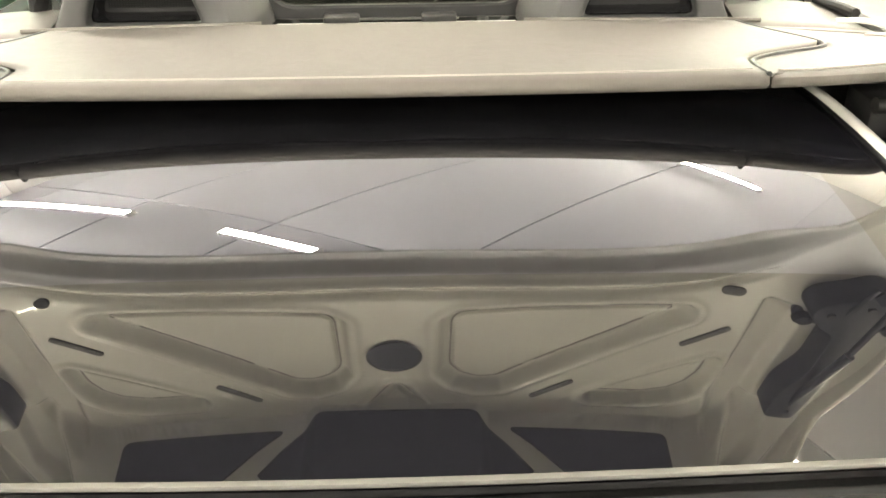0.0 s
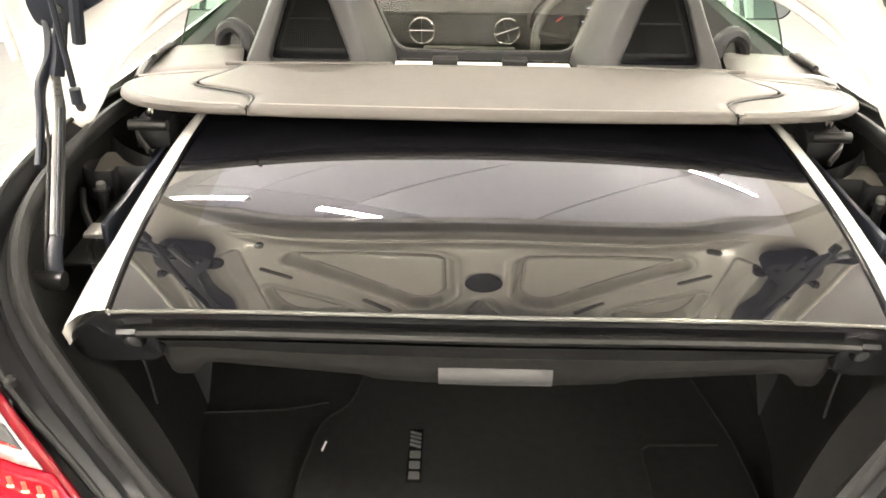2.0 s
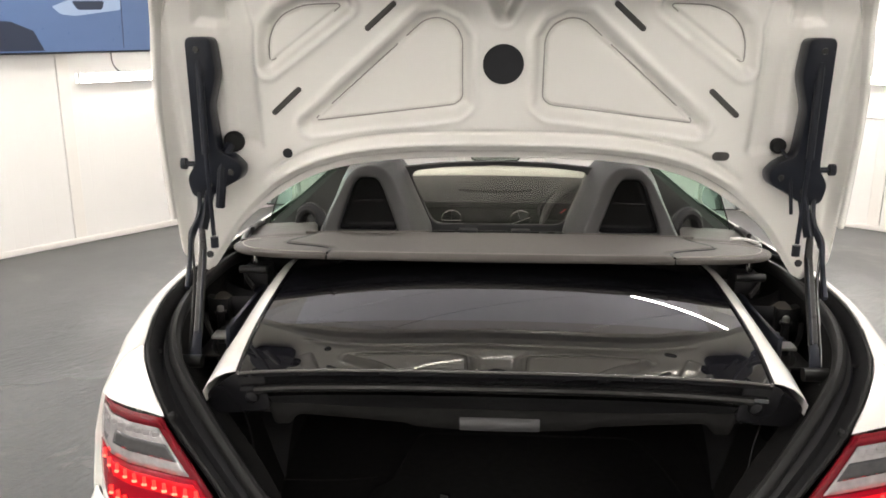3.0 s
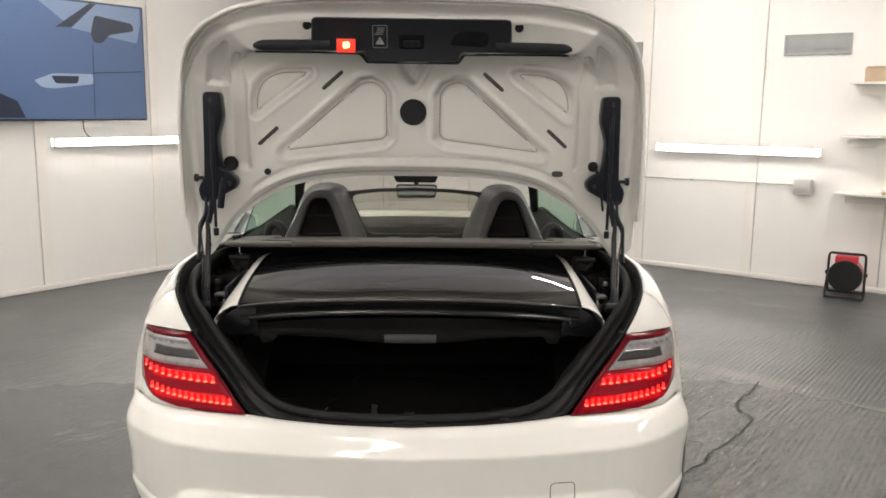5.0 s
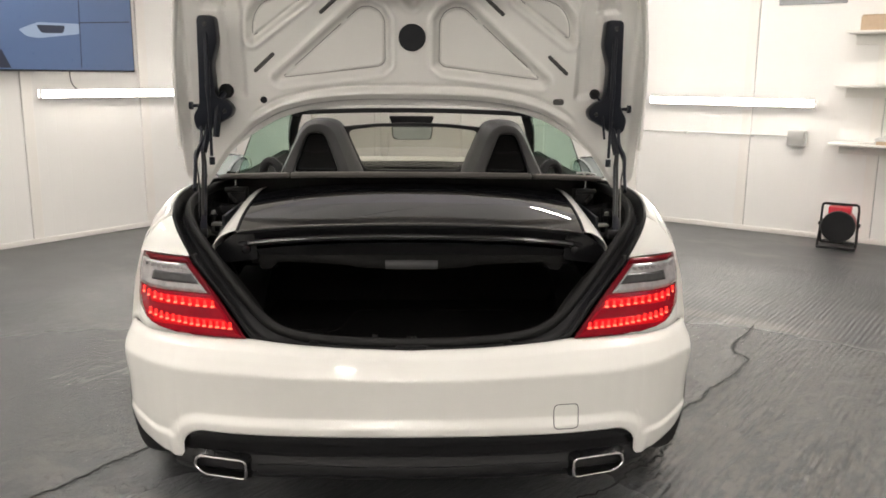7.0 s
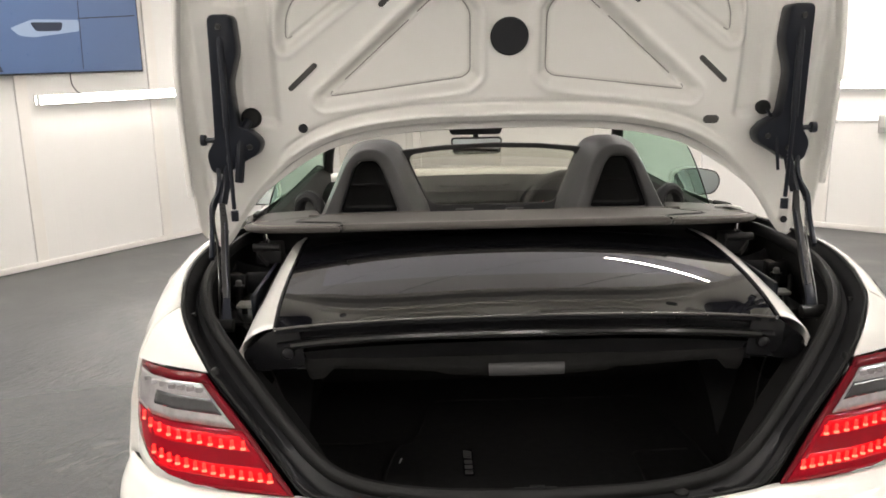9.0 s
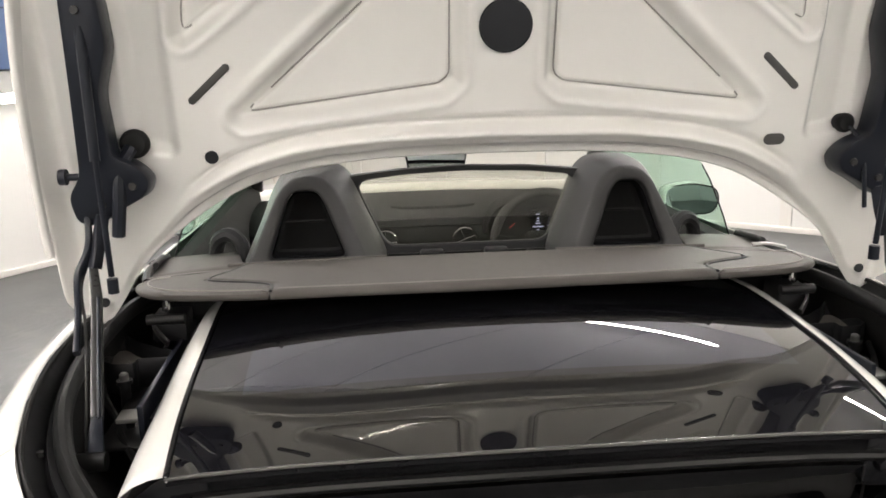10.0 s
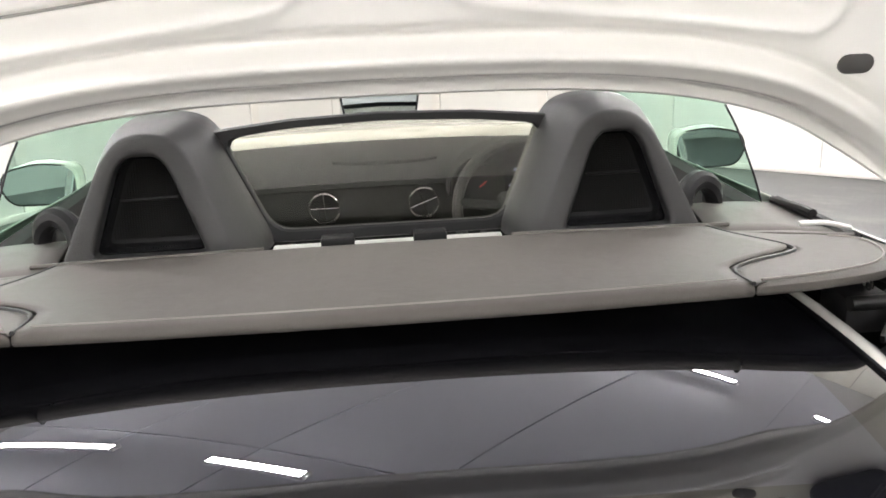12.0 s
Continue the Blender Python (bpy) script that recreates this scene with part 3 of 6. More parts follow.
def fan_heater():
    """A drum heater on a bent tube stand."""
    t = thing("fan_heater", "red and black drum fan heater standing on the floor", "heater", at=ROOM @ pose(5.245, -0.30, 0, 0, 0, 6))
    part("drum", lathe([(-0.13, 0.118), (-0.125, 0.125), (0.10, 0.125), (0.105, 0.118)], "y", (0, 0, 0.185), 36), HEATRED, t)
    part("grille_rim", lathe([(-0.145, 0.126), (-0.132, 0.132), (-0.10, 0.132), (-0.10, 0.1265)], "y", (0, 0, 0.185), 36), BLACK, t)
    part("grille_back", lathe([(-0.131, 0.118), (-0.1305, 0.0)], "y", (0, 0, 0.185), 36), BLACK, t)
    for k in range(1, 6):
        part("grille_wire", lathe([(-0.146, 0.02 * k + 0.002), (-0.142, 0.02 * k + 0.002), (-0.142, 0.02 * k - 0.001), (-0.146, 0.02 * k - 0.001), (-0.146, 0.02 * k + 0.002)], "y", (0, 0, 0.185), 28), BLACK, t)
    part("control_box", box(-0.085, 0.085, -0.115, 0.06, 0.285, 0.345, 0.008), HEATRED, t)
    for s in (-1, 1):
        part("stand_side", rod(catmull([(s * 0.125, -0.02, 0.36), (s * 0.138, -0.02, 0.33), (s * 0.140, -0.02, 0.19), (s * 0.145, -0.10, 0.03), (s * 0.14, -0.16, 0.012), (s * 0.12, -0.165, 0.012)], 20), 0.010), BLACK, t)
        part("knob", lathe([(0, 0.016), (0.02, 0.016)], "x", (s * 0.15 - 0.01, -0.02, 0.19), 14), BLACK, t)
    part("handle_bar", rod([(-0.125, -0.02, 0.36), (0.125, -0.02, 0.36)], 0.011), BLACK, t)
    part("foot_bar", rod([(-0.125, -0.165, 0.012), (0.125, -0.165, 0.012)], 0.010), BLACK, t)
    part("foot_bar", rod([(-0.14, 0.10, 0.012), (0.14, 0.10, 0.012)], 0.010), BLACK, t)
    for s in (-1, 1):
        part("rear_leg", rod([(s * 0.14, -0.02, 0.15), (s * 0.14, 0.10, 0.014)], 0.009), BLACK, t)


fan_heater()


# ---- the car: x across (0 is its middle), y ahead from its tail ----
car = thing("car", "white two-seat roadster, hard top folded into the open boot", "car")
SIDES = (-1, 1)


def both(pts, s):
    return [(s * p[0], p[1], p[2]) for p in pts]


# rim of the boot opening (half), where white body meets the black gutter, and the seal inside it
RIM = [(0, 0.060, 0.634), (0.2, 0.066, 0.641), (0.37, 0.092, 0.651), (0.442, 0.120, 0.660), (0.53, 0.166, 0.762), (0.625, 0.214, 0.866), (0.67, 0.262, 0.925), (0.697, 0.315, 0.962), (0.72, 0.42, 0.988), (0.735, 0.55, 1.002), (0.74, 0.72, 1.004), (0.735, 0.9, 0.998), (0.705, 1.02, 0.99)]
SEALRUN = [(0, 0.118, 0.632), (0.2, 0.122, 0.638), (0.335, 0.142, 0.653), (0.412, 0.168, 0.686), (0.485, 0.210, 0.752), (0.560, 0.258, 0.835), (0.614, 0.302, 0.893), (0.653, 0.36, 0.925), (0.682, 0.45, 0.952), (0.700, 0.57, 0.966), (0.705, 0.72, 0.970), (0.700, 0.9, 0.968), (0.67, 1.02, 0.964)]
TRIM = [(0, 0.135, 0.59), (0.2, 0.14, 0.592), (0.31, 0.16, 0.605), (0.375, 0.19, 0.636), (0.425, 0.25, 0.69), (0.48, 0.30, 0.745), (0.535, 0.34, 0.795), (0.59, 0.40, 0.825), (0.645, 0.48, 0.835), (0.70, 0.6, 0.84), (0.748, 0.74, 0.84), (0.748, 0.9, 0.84), (0.70, 1.02, 0.84)]
WELL = [(0, 0.15, 0.53), (0.2, 0.155, 0.53), (0.32, 0.18, 0.53), (0.38, 0.22, 0.53), (0.42, 0.28, 0.53), (0.45, 0.34, 0.53), (0.47, 0.40, 0.53), (0.49, 0.48, 0.53), (0.50, 0.55, 0.53), (0.51, 0.65, 0.53), (0.515, 0.76, 0.53), (0.515, 0.9, 0.53), (0.515, 1.0, 0.53)]
NR = 61


def full(run, n=NR):
    half = catmull(run, n)
    return [Vector((-p.x, p.y, p.z)) for p in half[:0:-1]] + half


rim, seal, trim, well = full(RIM), full(SEALRUN), full(TRIM), full(WELL)
drop = [p.lerp(q, 0.10) + Vector((0, 0, -0.016)) for p, q in zip(rim, seal)]
mid = [p.lerp(q, 0.55) + Vector((0, 0, -0.022)) for p, q in zip(rim, seal)]
step = [p.lerp(q, 0.62) + Vector((0, 0, -0.006)) for p, q in zip(rim, seal)]
gutter = part("boot_gutter", sheet([rim, drop, mid, step, seal]), GUTTER, car, "black painted gutter round the boot opening", sharp=50)
part("boot_seal", sweep([p + Vector((0, 0, 0.006)) for p in seal], [(a, b * 1.25) for a, b in ring(0.013, 10)], cap=True), RUBBER, car, "black rubber boot seal")
part("rim_bead", sweep([p.lerp(q, 0.12) + Vector((0, 0, 0.0)) for p, q in zip(rim, seal)], ring(0.0045, 8)), RUBBER, car)
part("boot_side_trim", sheet([seal, [p.lerp(q, 0.2) + Vector((0, 0, -0.012)) for p, q in zip(seal, trim)], trim, [p.lerp(q, 0.5) for p, q in zip(trim, well)], well]), FELT, car, "charcoal felt boot lining")
for s in SIDES:
    part("rubber_stop", lathe([(0, 0.009), (0.008, 0.008), (0.012, 0.004)], "z", (s * 0.612, 0.219, 0.862), 14), RUBBER, gutter)
    part("rubber_stop", lathe([(0, 0.016), (0.010, 0.014), (0.014, 0.006)], "z", (s * 0.27, 0.115, 0.634), 14), RUBBER, gutter)
    for y, x, z in ((0.36, 0.685, 0.945), (0.55, 0.706, 0.975), (0.75, 0.71, 0.979)):
        part("gutter_screw", lathe([(0, 0.006), (0.006, 0.005)], "z", (s * x, y, z - 0.01), 10), MECH, gutter)
part("sill_cover", sweep(catmull([(-0.33, 0.122, 0.630), (0, 0.105, 0.618), (0.33, 0.122, 0.630)], 24), rounded([(-0.035, -0.01), (0.03, -0.01), (0.03, 0.012), (-0.035, 0.014)], 0.006, 3)), BLACK, car, "black plastic sill guard")
lock = part("lock_catch", box(-0.045, 0.045, 0.100, 0.16, 0.612, 0.638, 0.006), BLACK, car)
part("striker", rod([(-0.012, 0.125, 0.636), (-0.012, 0.125, 0.656), (0.012, 0.125, 0.656), (0.012, 0.125, 0.636)], 0.003), MECH, lock)

# floor of the boot and its mat
part("boot_floor", sheet([[(x, y, 0.53) for x in np.linspace(-0.53, 0.53, 12)] for y in np.linspace(0.13, 1.05, 12)]), CARPET, car, "black carpeted boot floor")
part("boot_back_wall", sheet([[(x, 0.98, z) for x in np.linspace(-0.6, 0.6, 8)] for z in (0.52, 0.75, 0.93)]), CARPET, car)
mat_poly = rounded([(-0.30, 0.20), (-0.305, 0.40), (-0.285, 0.53), (-0.24, 0.57), (-0.225, 0.66), (-0.20, 0.80), (0.36, 0.80), (0.40, 0.66), (0.43, 0.50), (0.44, 0.24), (0.36, 0.20)], 0.04)
bmat = part("boot_mat", plate(mat_poly, lambda a, b, d: (a, b, 0.531 + d), 0.009, 0.003), VELOUR, car, "charcoal velour boot mat with a small silver badge")
part("mat_binding", sweep([(a, b, 0.540) for a, b in mat_poly + mat_poly[:1]], ring(0.0035, 6)), CARPET, bmat)
BADGE = mat("silver_badge", (0.06, 0.06, 0.06), 0.6)
badge = part("badge", box(-0.129, -0.105, 0.384, 0.508, 0.5402, 0.543, 0.001), GLOSSBLACK, bmat)
for k in range(4):
    part("badge_stripe", plate([(-0.127, 0.490 - 0.010 * k + 0.006), (-0.108, 0.490 - 0.010 * k), (-0.108, 0.490 - 0.010 * k + 0.006), (-0.127, 0.490 - 0.010 * k + 0.012)], lambda a, b, d: (a, b, 0.5432 + d), 0.001), BADGE, bmat)
for k in range(3):
    part("badge_bar", plate(rounded([(-0.126, 0.388 + 0.024 * k), (-0.108, 0.388 + 0.024 * k), (-0.108, 0.405 + 0.024 * k), (-0.126, 0.405 + 0.024 * k)], 0.003), lambda a, b, d: (a, b, 0.5432 + d), 0.001), BADGE, bmat)
part("loose_thread", rod([(-0.274, 0.449, 0.5435), (-0.270, 0.470, 0.5435)], 0.0016, 6), TUBECAP, bmat, "short white thread")
part("cargo_net_cord", rod(catmull([(-0.49, 0.52, 0.56), (-0.36, 0.55, 0.545), (-0.28, 0.575, 0.542)], 12), 0.002), FELT, car)
part("floor_hatch_line", rod([(0.265, 0.34, 0.541), (0.266, 0.47, 0.541), (0.28, 0.483, 0.541), (0.40, 0.487, 0.541)], 0.0025), FELT, bmat)
for s in SIDES:
    # side pocket with its pale piping
    part("pocket_piping", rod(catmull(both([(0.60, 0.47, 0.80), (0.56, 0.45, 0.79), (0.53, 0.42, 0.74), (0.515, 0.40, 0.68)], s), 16), 0.002), BLACK, car)


# ---- body panels ----
PX = [0, 0.1, 0.2, 0.3, 0.38, 0.442, 0.5, 0.55, 0.6, 0.65, 0.69, 0.725, 0.755, 0.78, 0.806, 0.830, 0.842, 0.855, 0.866]
TOPY = [0.060, 0.062, 0.066, 0.076, 0.092, 0.112, 0.124, 0.136, 0.152, 0.170, 0.188, 0.208, 0.232, 0.262, 0.292, 0.330, 0.385, 0.46, 0.54]
MIDY = [0.0, 0.001, 0.004, 0.010, 0.017, 0.025, 0.036, 0.048, 0.064, 0.085, 0.108, 0.134, 0.162, 0.192, 0.224, 0.265, 0.32, 0.40, 0.52]


def lip_dist(x, z):
    """Distance outside the rounded black insert under the bumper."""
    r = 0.085
    qx, qz = abs(x) - (0.652 - r), (z - 0.2) - (0.408 - 0.2 - r)
    return math.hypot(max(qx, 0), max(qz, 0)) + min(max(qx, qz), 0) - r


def bumper_low(x):
    x = abs(x)
    if x < 0.567:
        return 0.408
    if x < 0.650:
        return 0.323 + math.sqrt(max(0.0, 0.085 ** 2 - (x - 0.567) ** 2))
    return lerp(x, [0.650, 0.660, 0.72, 0.79, 0.835, 0.855, 0.87], [0.330, 0.316, 0.316, 0.332, 0.368, 0.415, 0.48])


def bumper_top(x):
    return lerp(abs(x), [0, 0.2, 0.37, 0.442], [0.637, 0.643, 0.651, 0.655])


def bumper_y(x, z):
    x = abs(x)
    z = z + (0.655 - bumper_top(x)) * soft1(z, 0.52, 0.60)
    m, t = lerp(x, PX, MIDY), lerp(x, PX, TOPY)
    k = lerp(z, [0.576, 0.583, 0.590, 0.612, 0.635, 0.648, 0.655], [0.0, 0.018, 0.075, 0.27, 0.49, 0.72, 1.0])
    y = m + (t - m) * k
    y += lerp(z, [0.28, 0.34, 0.42, 0.50, 0.585], [0.030, 0.022, 0.016, 0.008, 0.0])
    d = lip_dist(x, z)
    y -= 0.012 * soft1(x, 0.655, 0.69) * (1 - soft1(z - 0.375 - 0.03 * soft1(x, 0.72, 0.85), -0.004, 0.012))
    return y - 0.016 * (1 - soft1(d, 0.022, 0.052)) + 0.010 * (1 - soft1(d, -0.006, 0.008))


def soft1(v, a, b):
    t = min(1.0, max(0.0, (v - a) / (b - a)))
    return t * t * (3 - 2 * t)


cols = sorted(set([float(v) for v in np.linspace(0, 0.866, 86)] + [0.650, 0.653, 0.656]))
rows = []
for n in range(72):
    row = []
    for x in cols:
        z = bumper_top(x) + (bumper_low(x) - bumper_top(x)) * n / 71
        g = 1 + 0.018 * soft1(x, 0.74, 0.852) * soft1(z, 0.65, 0.59) - 0.008 * soft1(x, 0.74, 0.852) * soft1(z, 0.56, 0.48) - 0.03 * soft1(z, 0.42, 0.28)
        row.append((x * g, bumper_y(x, z), z))
    rows.append([(-p[0], p[1], p[2]) for p in row[:0:-1]] + row)
bump = part("rear_bumper", sheet(rows), PAINT, car, "glossy white rear bumper", sharp=60, thick=0.002)
# tow-eye cover
sq = rounded([(0.391, 0.425), (0.460, 0.425), (0.460, 0.493), (0.391, 0.493)], 0.016, 6)


def on_bumper(a, b, lift):
    return (a, bumper_y(a, b) - lift, b)


eye = part("tow_eye_cover", sweep([on_bumper(a, b, 0.0015) for a, b in sq + sq[:1]], ring(0.0013, 6), up=(0, 1, 0)), mat("panel_gap", (0.12, 0.115, 0.11), 0.6), bump, "square tow-eye cover")

# black lower insert
rows = []
for z, o in ((0.408, 0.022), (0.402, 0.012), (0.392, 0.012), (0.380, 0.016), (0.378, 0.03), (0.345, 0.036), (0.34, 0.026), (0.322, 0.022), (0.316, 0.018), (0.30, 0.018), (0.292, 0.026), (0.27, 0.05), (0.235, 0.11), (0.23, 0.2)):
    w = lerp(z, [0.23, 0.30, 0.33, 0.355, 0.385, 0.408], [0.66, 0.665, 0.655, 0.648, 0.62, 0.575])
    rows.append([(w * u, lerp(abs(w * u), PX, MIDY) + o, z) for u in np.linspace(-1, 1, 41)])
diff = part("lower_insert", sheet(rows), BLACK, car, "matt black diffuser insert under the bumper", thick=0.004)
part("diffuser_bar", sweep(catmull([(-0.42, 0.036, 0.308), (0, 0.012, 0.306), (0.42, 0.036, 0.308)], 24), rounded([(-0.008, -0.014), (0.008, -0.014), (0.008, 0.014), (-0.008, 0.010)], 0.004, 2)), BLACK, diff)
for s in SIDES:
    tip = rounded([(0.452, 0.280), (0.575, 0.286), (0.603, 0.308), (0.588, 0.338), (0.452, 0.334)], 0.016, 5)
    ex = part("exhaust_tip", sweep([(s * a, lerp(a, PX, MIDY) - 0.004, b) for a, b in tip + tip[:1]], ring(0.0042, 8), up=(0, 1, 0), cap=False), CHROME, car, "chrome-rimmed exhaust tip")
    n = 30
    loops = []
    for y, k in ((0.0, 1.0), (0.03, 0.97), (0.12, 0.93)):
        loops.append([(s * (0.527 + (p.x - 0.527) * k), lerp(p.x, PX, MIDY) + y - 0.002, 0.308 + (p.y - 0.308) * k) for p in resample(tip, n)])
    part("tip_tunnel", sheet(loops, close_u=True), MECH, ex)
    part("tip_surround", sheet([[(s * (0.527 + (p.x - 0.527) * k), lerp(p.x, PX, MIDY) + o, 0.308 + (p.y - 0.308) * k2) for p in resample(tip, n)] for k, k2, o in ((1.03, 1.06, 0.0), (1.2, 1.45, 0.02))], close_u=True), GLOSSBLACK, ex)
    part("tail_pipe", lathe([(0.02, 0.024), (0.14, 0.024), (0.14, 0.021), (0.02, 0.021), (0.02, 0.024)], "y", (s * 0.495, 0.045, 0.315), 20), MECH, ex)
    part("tip_back", box(min(s * 0.45, s * 0.60), max(s * 0.45, s * 0.60), 0.16, 0.17, 0.28, 0.34), BLACK, ex)


def side_section(y):
    """Half section of the flank at y, from the top edge outward and down."""
    ys = [0.323, 0.42, 0.52, 0.62, 0.87, 1.05, 1.35, 1.9, 2.6, 3.0, 3.3, 3.7, 3.95, 4.1]
    top_x = lerp(y, ys, [0.70, 0.72, 0.732, 0.738, 0.738, 0.745, 0.752, 0.752, 0.74, 0.70, 0.66, 0.58, 0.48, 0.36])
    top_z = lerp(y, ys, [0.966, 0.988, 0.999, 1.003, 1.001, 0.985, 0.965, 0.94, 0.915, 0.87, 0.83, 0.74, 0.66, 0.56])
    W = lerp(y, ys, [0.842, 0.858, 0.872, 0.895, 0.935, 0.925, 0.895, 0.88, 0.885, 0.895, 0.90, 0.86, 0.76, 0.55])
    low = 0.48 if y < 0.53 else 0.21
    for c in (0.87, 3.30):
        if abs(y - c) < 0.355:
            low = max(low, 0.32 + math.sqrt(0.355 ** 2 - (y - c) ** 2))
    pts = [(top_x, top_z)]
    for fx, z in ((0.18, top_z - 0.012), (0.42, top_z - 0.045), (0.66, top_z - 0.105), (0.82, top_z - 0.19), (0.93, top_z - 0.30), (1.0, top_z - 0.42), (0.985, 0.42), (0.95, 0.30), (0.9, 0.21)):
        z = min(z, top_z)
        pts.append((top_x + (W - top_x) * fx, z))
    out = []
    for x, z in pts:
        out.append((x, y, max(z, low)))
    return out


stations = [0.323, 0.36, 0.42, 0.48, 0.515, 0.516, 0.53, 0.56, 0.60, 0.65, 0.72, 0.80, 0.87, 0.94, 1.02, 1.09, 1.14, 1.18, 1.21, 1.223, 1.226, 1.35]
front = [1.35, 1.6, 1.9, 2.3, 2.6, 2.9, 2.946, 2.95, 2.97, 3.0, 3.05, 3.12, 3.2, 3.3, 3.4, 3.48, 3.55, 3.6, 3.64, 3.654, 3.66, 3.8, 3.95, 4.05, 4.1]
for s in SIDES:
    q = part("quarter_panel", sheet([both(side_section(y), s) for y in stations]), PAINT, car, "glossy white rear wing", sharp=50, thick=0.003)
    # corner between the lamp, the boot opening and the wing
    inner = catmull([RIM[5], RIM[6], (0.70, 0.323, 0.966)], 9)
    outer = catmull([(0.625, 0.214, 0.866), (0.71, 0.254, 0.868), (0.75, 0.283, 0.866), (0.782, 0.323, 0.862)], 9)
    sec = side_section(0.323)
    rows = []
    for k in range(9):
        a, b = inner[k], outer[k]
        row = []
        for j in range(7):
            u = j / 6
            z = 0.966 + (0.862 - 0.966) * u
            on = Vector((lerp(-z, [-p[2] for p in sec], [p[0] for p in sec]), 0.323, z))
            off = on - inner[8].lerp(outer[8], u)
            p = a.lerp(b, u) + off * ((a - b).length / (inner[8] - outer[8]).length)
            row.append((s * p.x, p.y, p.z))
        rows.append(row)
    part("wing_corner", sheet(rows), PAINT, q, sharp=60)
    part("front_side", sheet([both(side_section(y), s) for y in front]), PAINT, car, "glossy white door and front wing", sharp=50, thick=0.003)
    door = [(s * (side_section(1.36)[k][0] + 0.002), 1.36, side_section(1.36)[k][2]) for k in range(9)]
    part("door_gap", rod(door, 0.003, 6), BLACK, car)
# bonnet and nose
rows = []
for y in (2.80, 2.86, 3.0, 3.3, 3.6, 3.85, 4.02, 4.1):
    sx, _, sz = side_section(y)[0]
    crown = lerp(y, [2.8, 3.3, 3.6], [0.012, 0.03, 0.055])
    rows.append([(sx * u, y + 0.06 * (1 - u * u) * (y > 3.9), sz + crown * (1 - u * u)) for u in np.linspace(-1, 1, 15)])
rows.insert(0, [(x, y - 0.06, z - 0.035) for x, y, z in rows[0]])
part("bonnet", sheet(rows), PAINT, car, "glossy white bonnet", thick=0.003)
rows = []
for z in (0.56, 0.45, 0.33, 0.21):
    rows.append([(0.55 * u, 4.1 + 0.06 * (1 - u * u) + (0.02 if z < 0.5 else 0), z + 0.055 * (1 - u * u) * (z > 0.5)) for u in np.linspace(-1, 1, 15)])
part("nose", sheet(rows), PAINT, car, thick=0.003)
part("underbody", box(-0.70, 0.70, 0.25, 4.0, 0.20, 0.26, 0.02), BLACK, car)


def wheel(x, y):
    s = 1 if x > 0 else -1
    w = thing_part("wheel", car, (x, y, 0.32))
    part("tyre", lathe([(-0.10, 0.225), (-0.12, 0.25), (-0.122, 0.285), (-0.108, 0.312), (-0.08, 0.32), (0.08, 0.32), (0.108, 0.312), (0.122, 0.285), (0.12, 0.25), (0.10, 0.225), (-0.10, 0.225)], "x", (0, 0, 0), 48), TYRE, w)
    part("rim", lathe([(s * 0.095, 0.226), (s * 0.09, 0.20), (s * 0.04, 0.19), (-s * 0.09, 0.215)], "x", (0, 0, 0), 36), ALU, w)
    spokes = []
    for k in range(5):
        a = 2 * math.pi * k / 5
        c, d = math.cos(a), math.sin(a)
        spokes.append(rod([(s * 0.085, 0.03 * c, 0.03 * d), (s * 0.09, 0.205 * c, 0.205 * d)], 0.02, 8))
    part("spokes", join(*spokes), ALU, w)


def thing_part(name, parent, loc):
    ob = new(name)
    ob.empty_display_size = 0.05
    ob.parent = parent
    ob.location = loc
    return ob


for x in (-0.825, 0.825):
    wheel(x, 0.87)
    wheel(x * 0.94, 3.30)
for s in SIDES:
    for c in (0.87, 3.30):
        part("wheel_arch", sheet([[(s * x, c + 0.36 * math.cos(a), 0.32 + 0.36 * math.sin(a)) for a in np.linspace(0, math.pi, 17)] for x in (0.5, 0.86)]), BLACK, car)


# ---- tail lamps ----
def lamp_y(x, z):
    return lerp(x, [0.40, 0.442, 0.5, 0.6, 0.7, 0.75, 0.78, 0.80, 0.82], [0.108, 0.112, 0.123, 0.150, 0.187, 0.221, 0.262, 0.29, 0.34]) + 0.27 * max(0, z - 0.655) - 0.007


def lamp_in(z):
    return lerp(z, [0.655, 0.66, 0.762, 0.862], [0.455, 0.457, 0.540, 0.630])


def lamp_out(z):
    return lerp(z, [0.655, 0.662, 0.672, 0.69, 0.71, 0.745, 0.80, 0.84, 0.862], [0.60, 0.68, 0.735, 0.775, 0.796, 0.806, 0.803, 0.792, 0.782])


def lens(s, zs, ins, outs, lift=0.0, n=22):
    """A band of the lamp between heights, with its inner and outer edge inset."""
    rows = []
    for z in zs:
        a, b = lamp_in(z) + ins, lamp_out(z) - outs
        rows.append([(s * (a + (b - a) * u), lamp_y(a + (b - a) * u, z) - lift, z) for u in np.linspace(0, 1, n)])
    return sheet(rows)


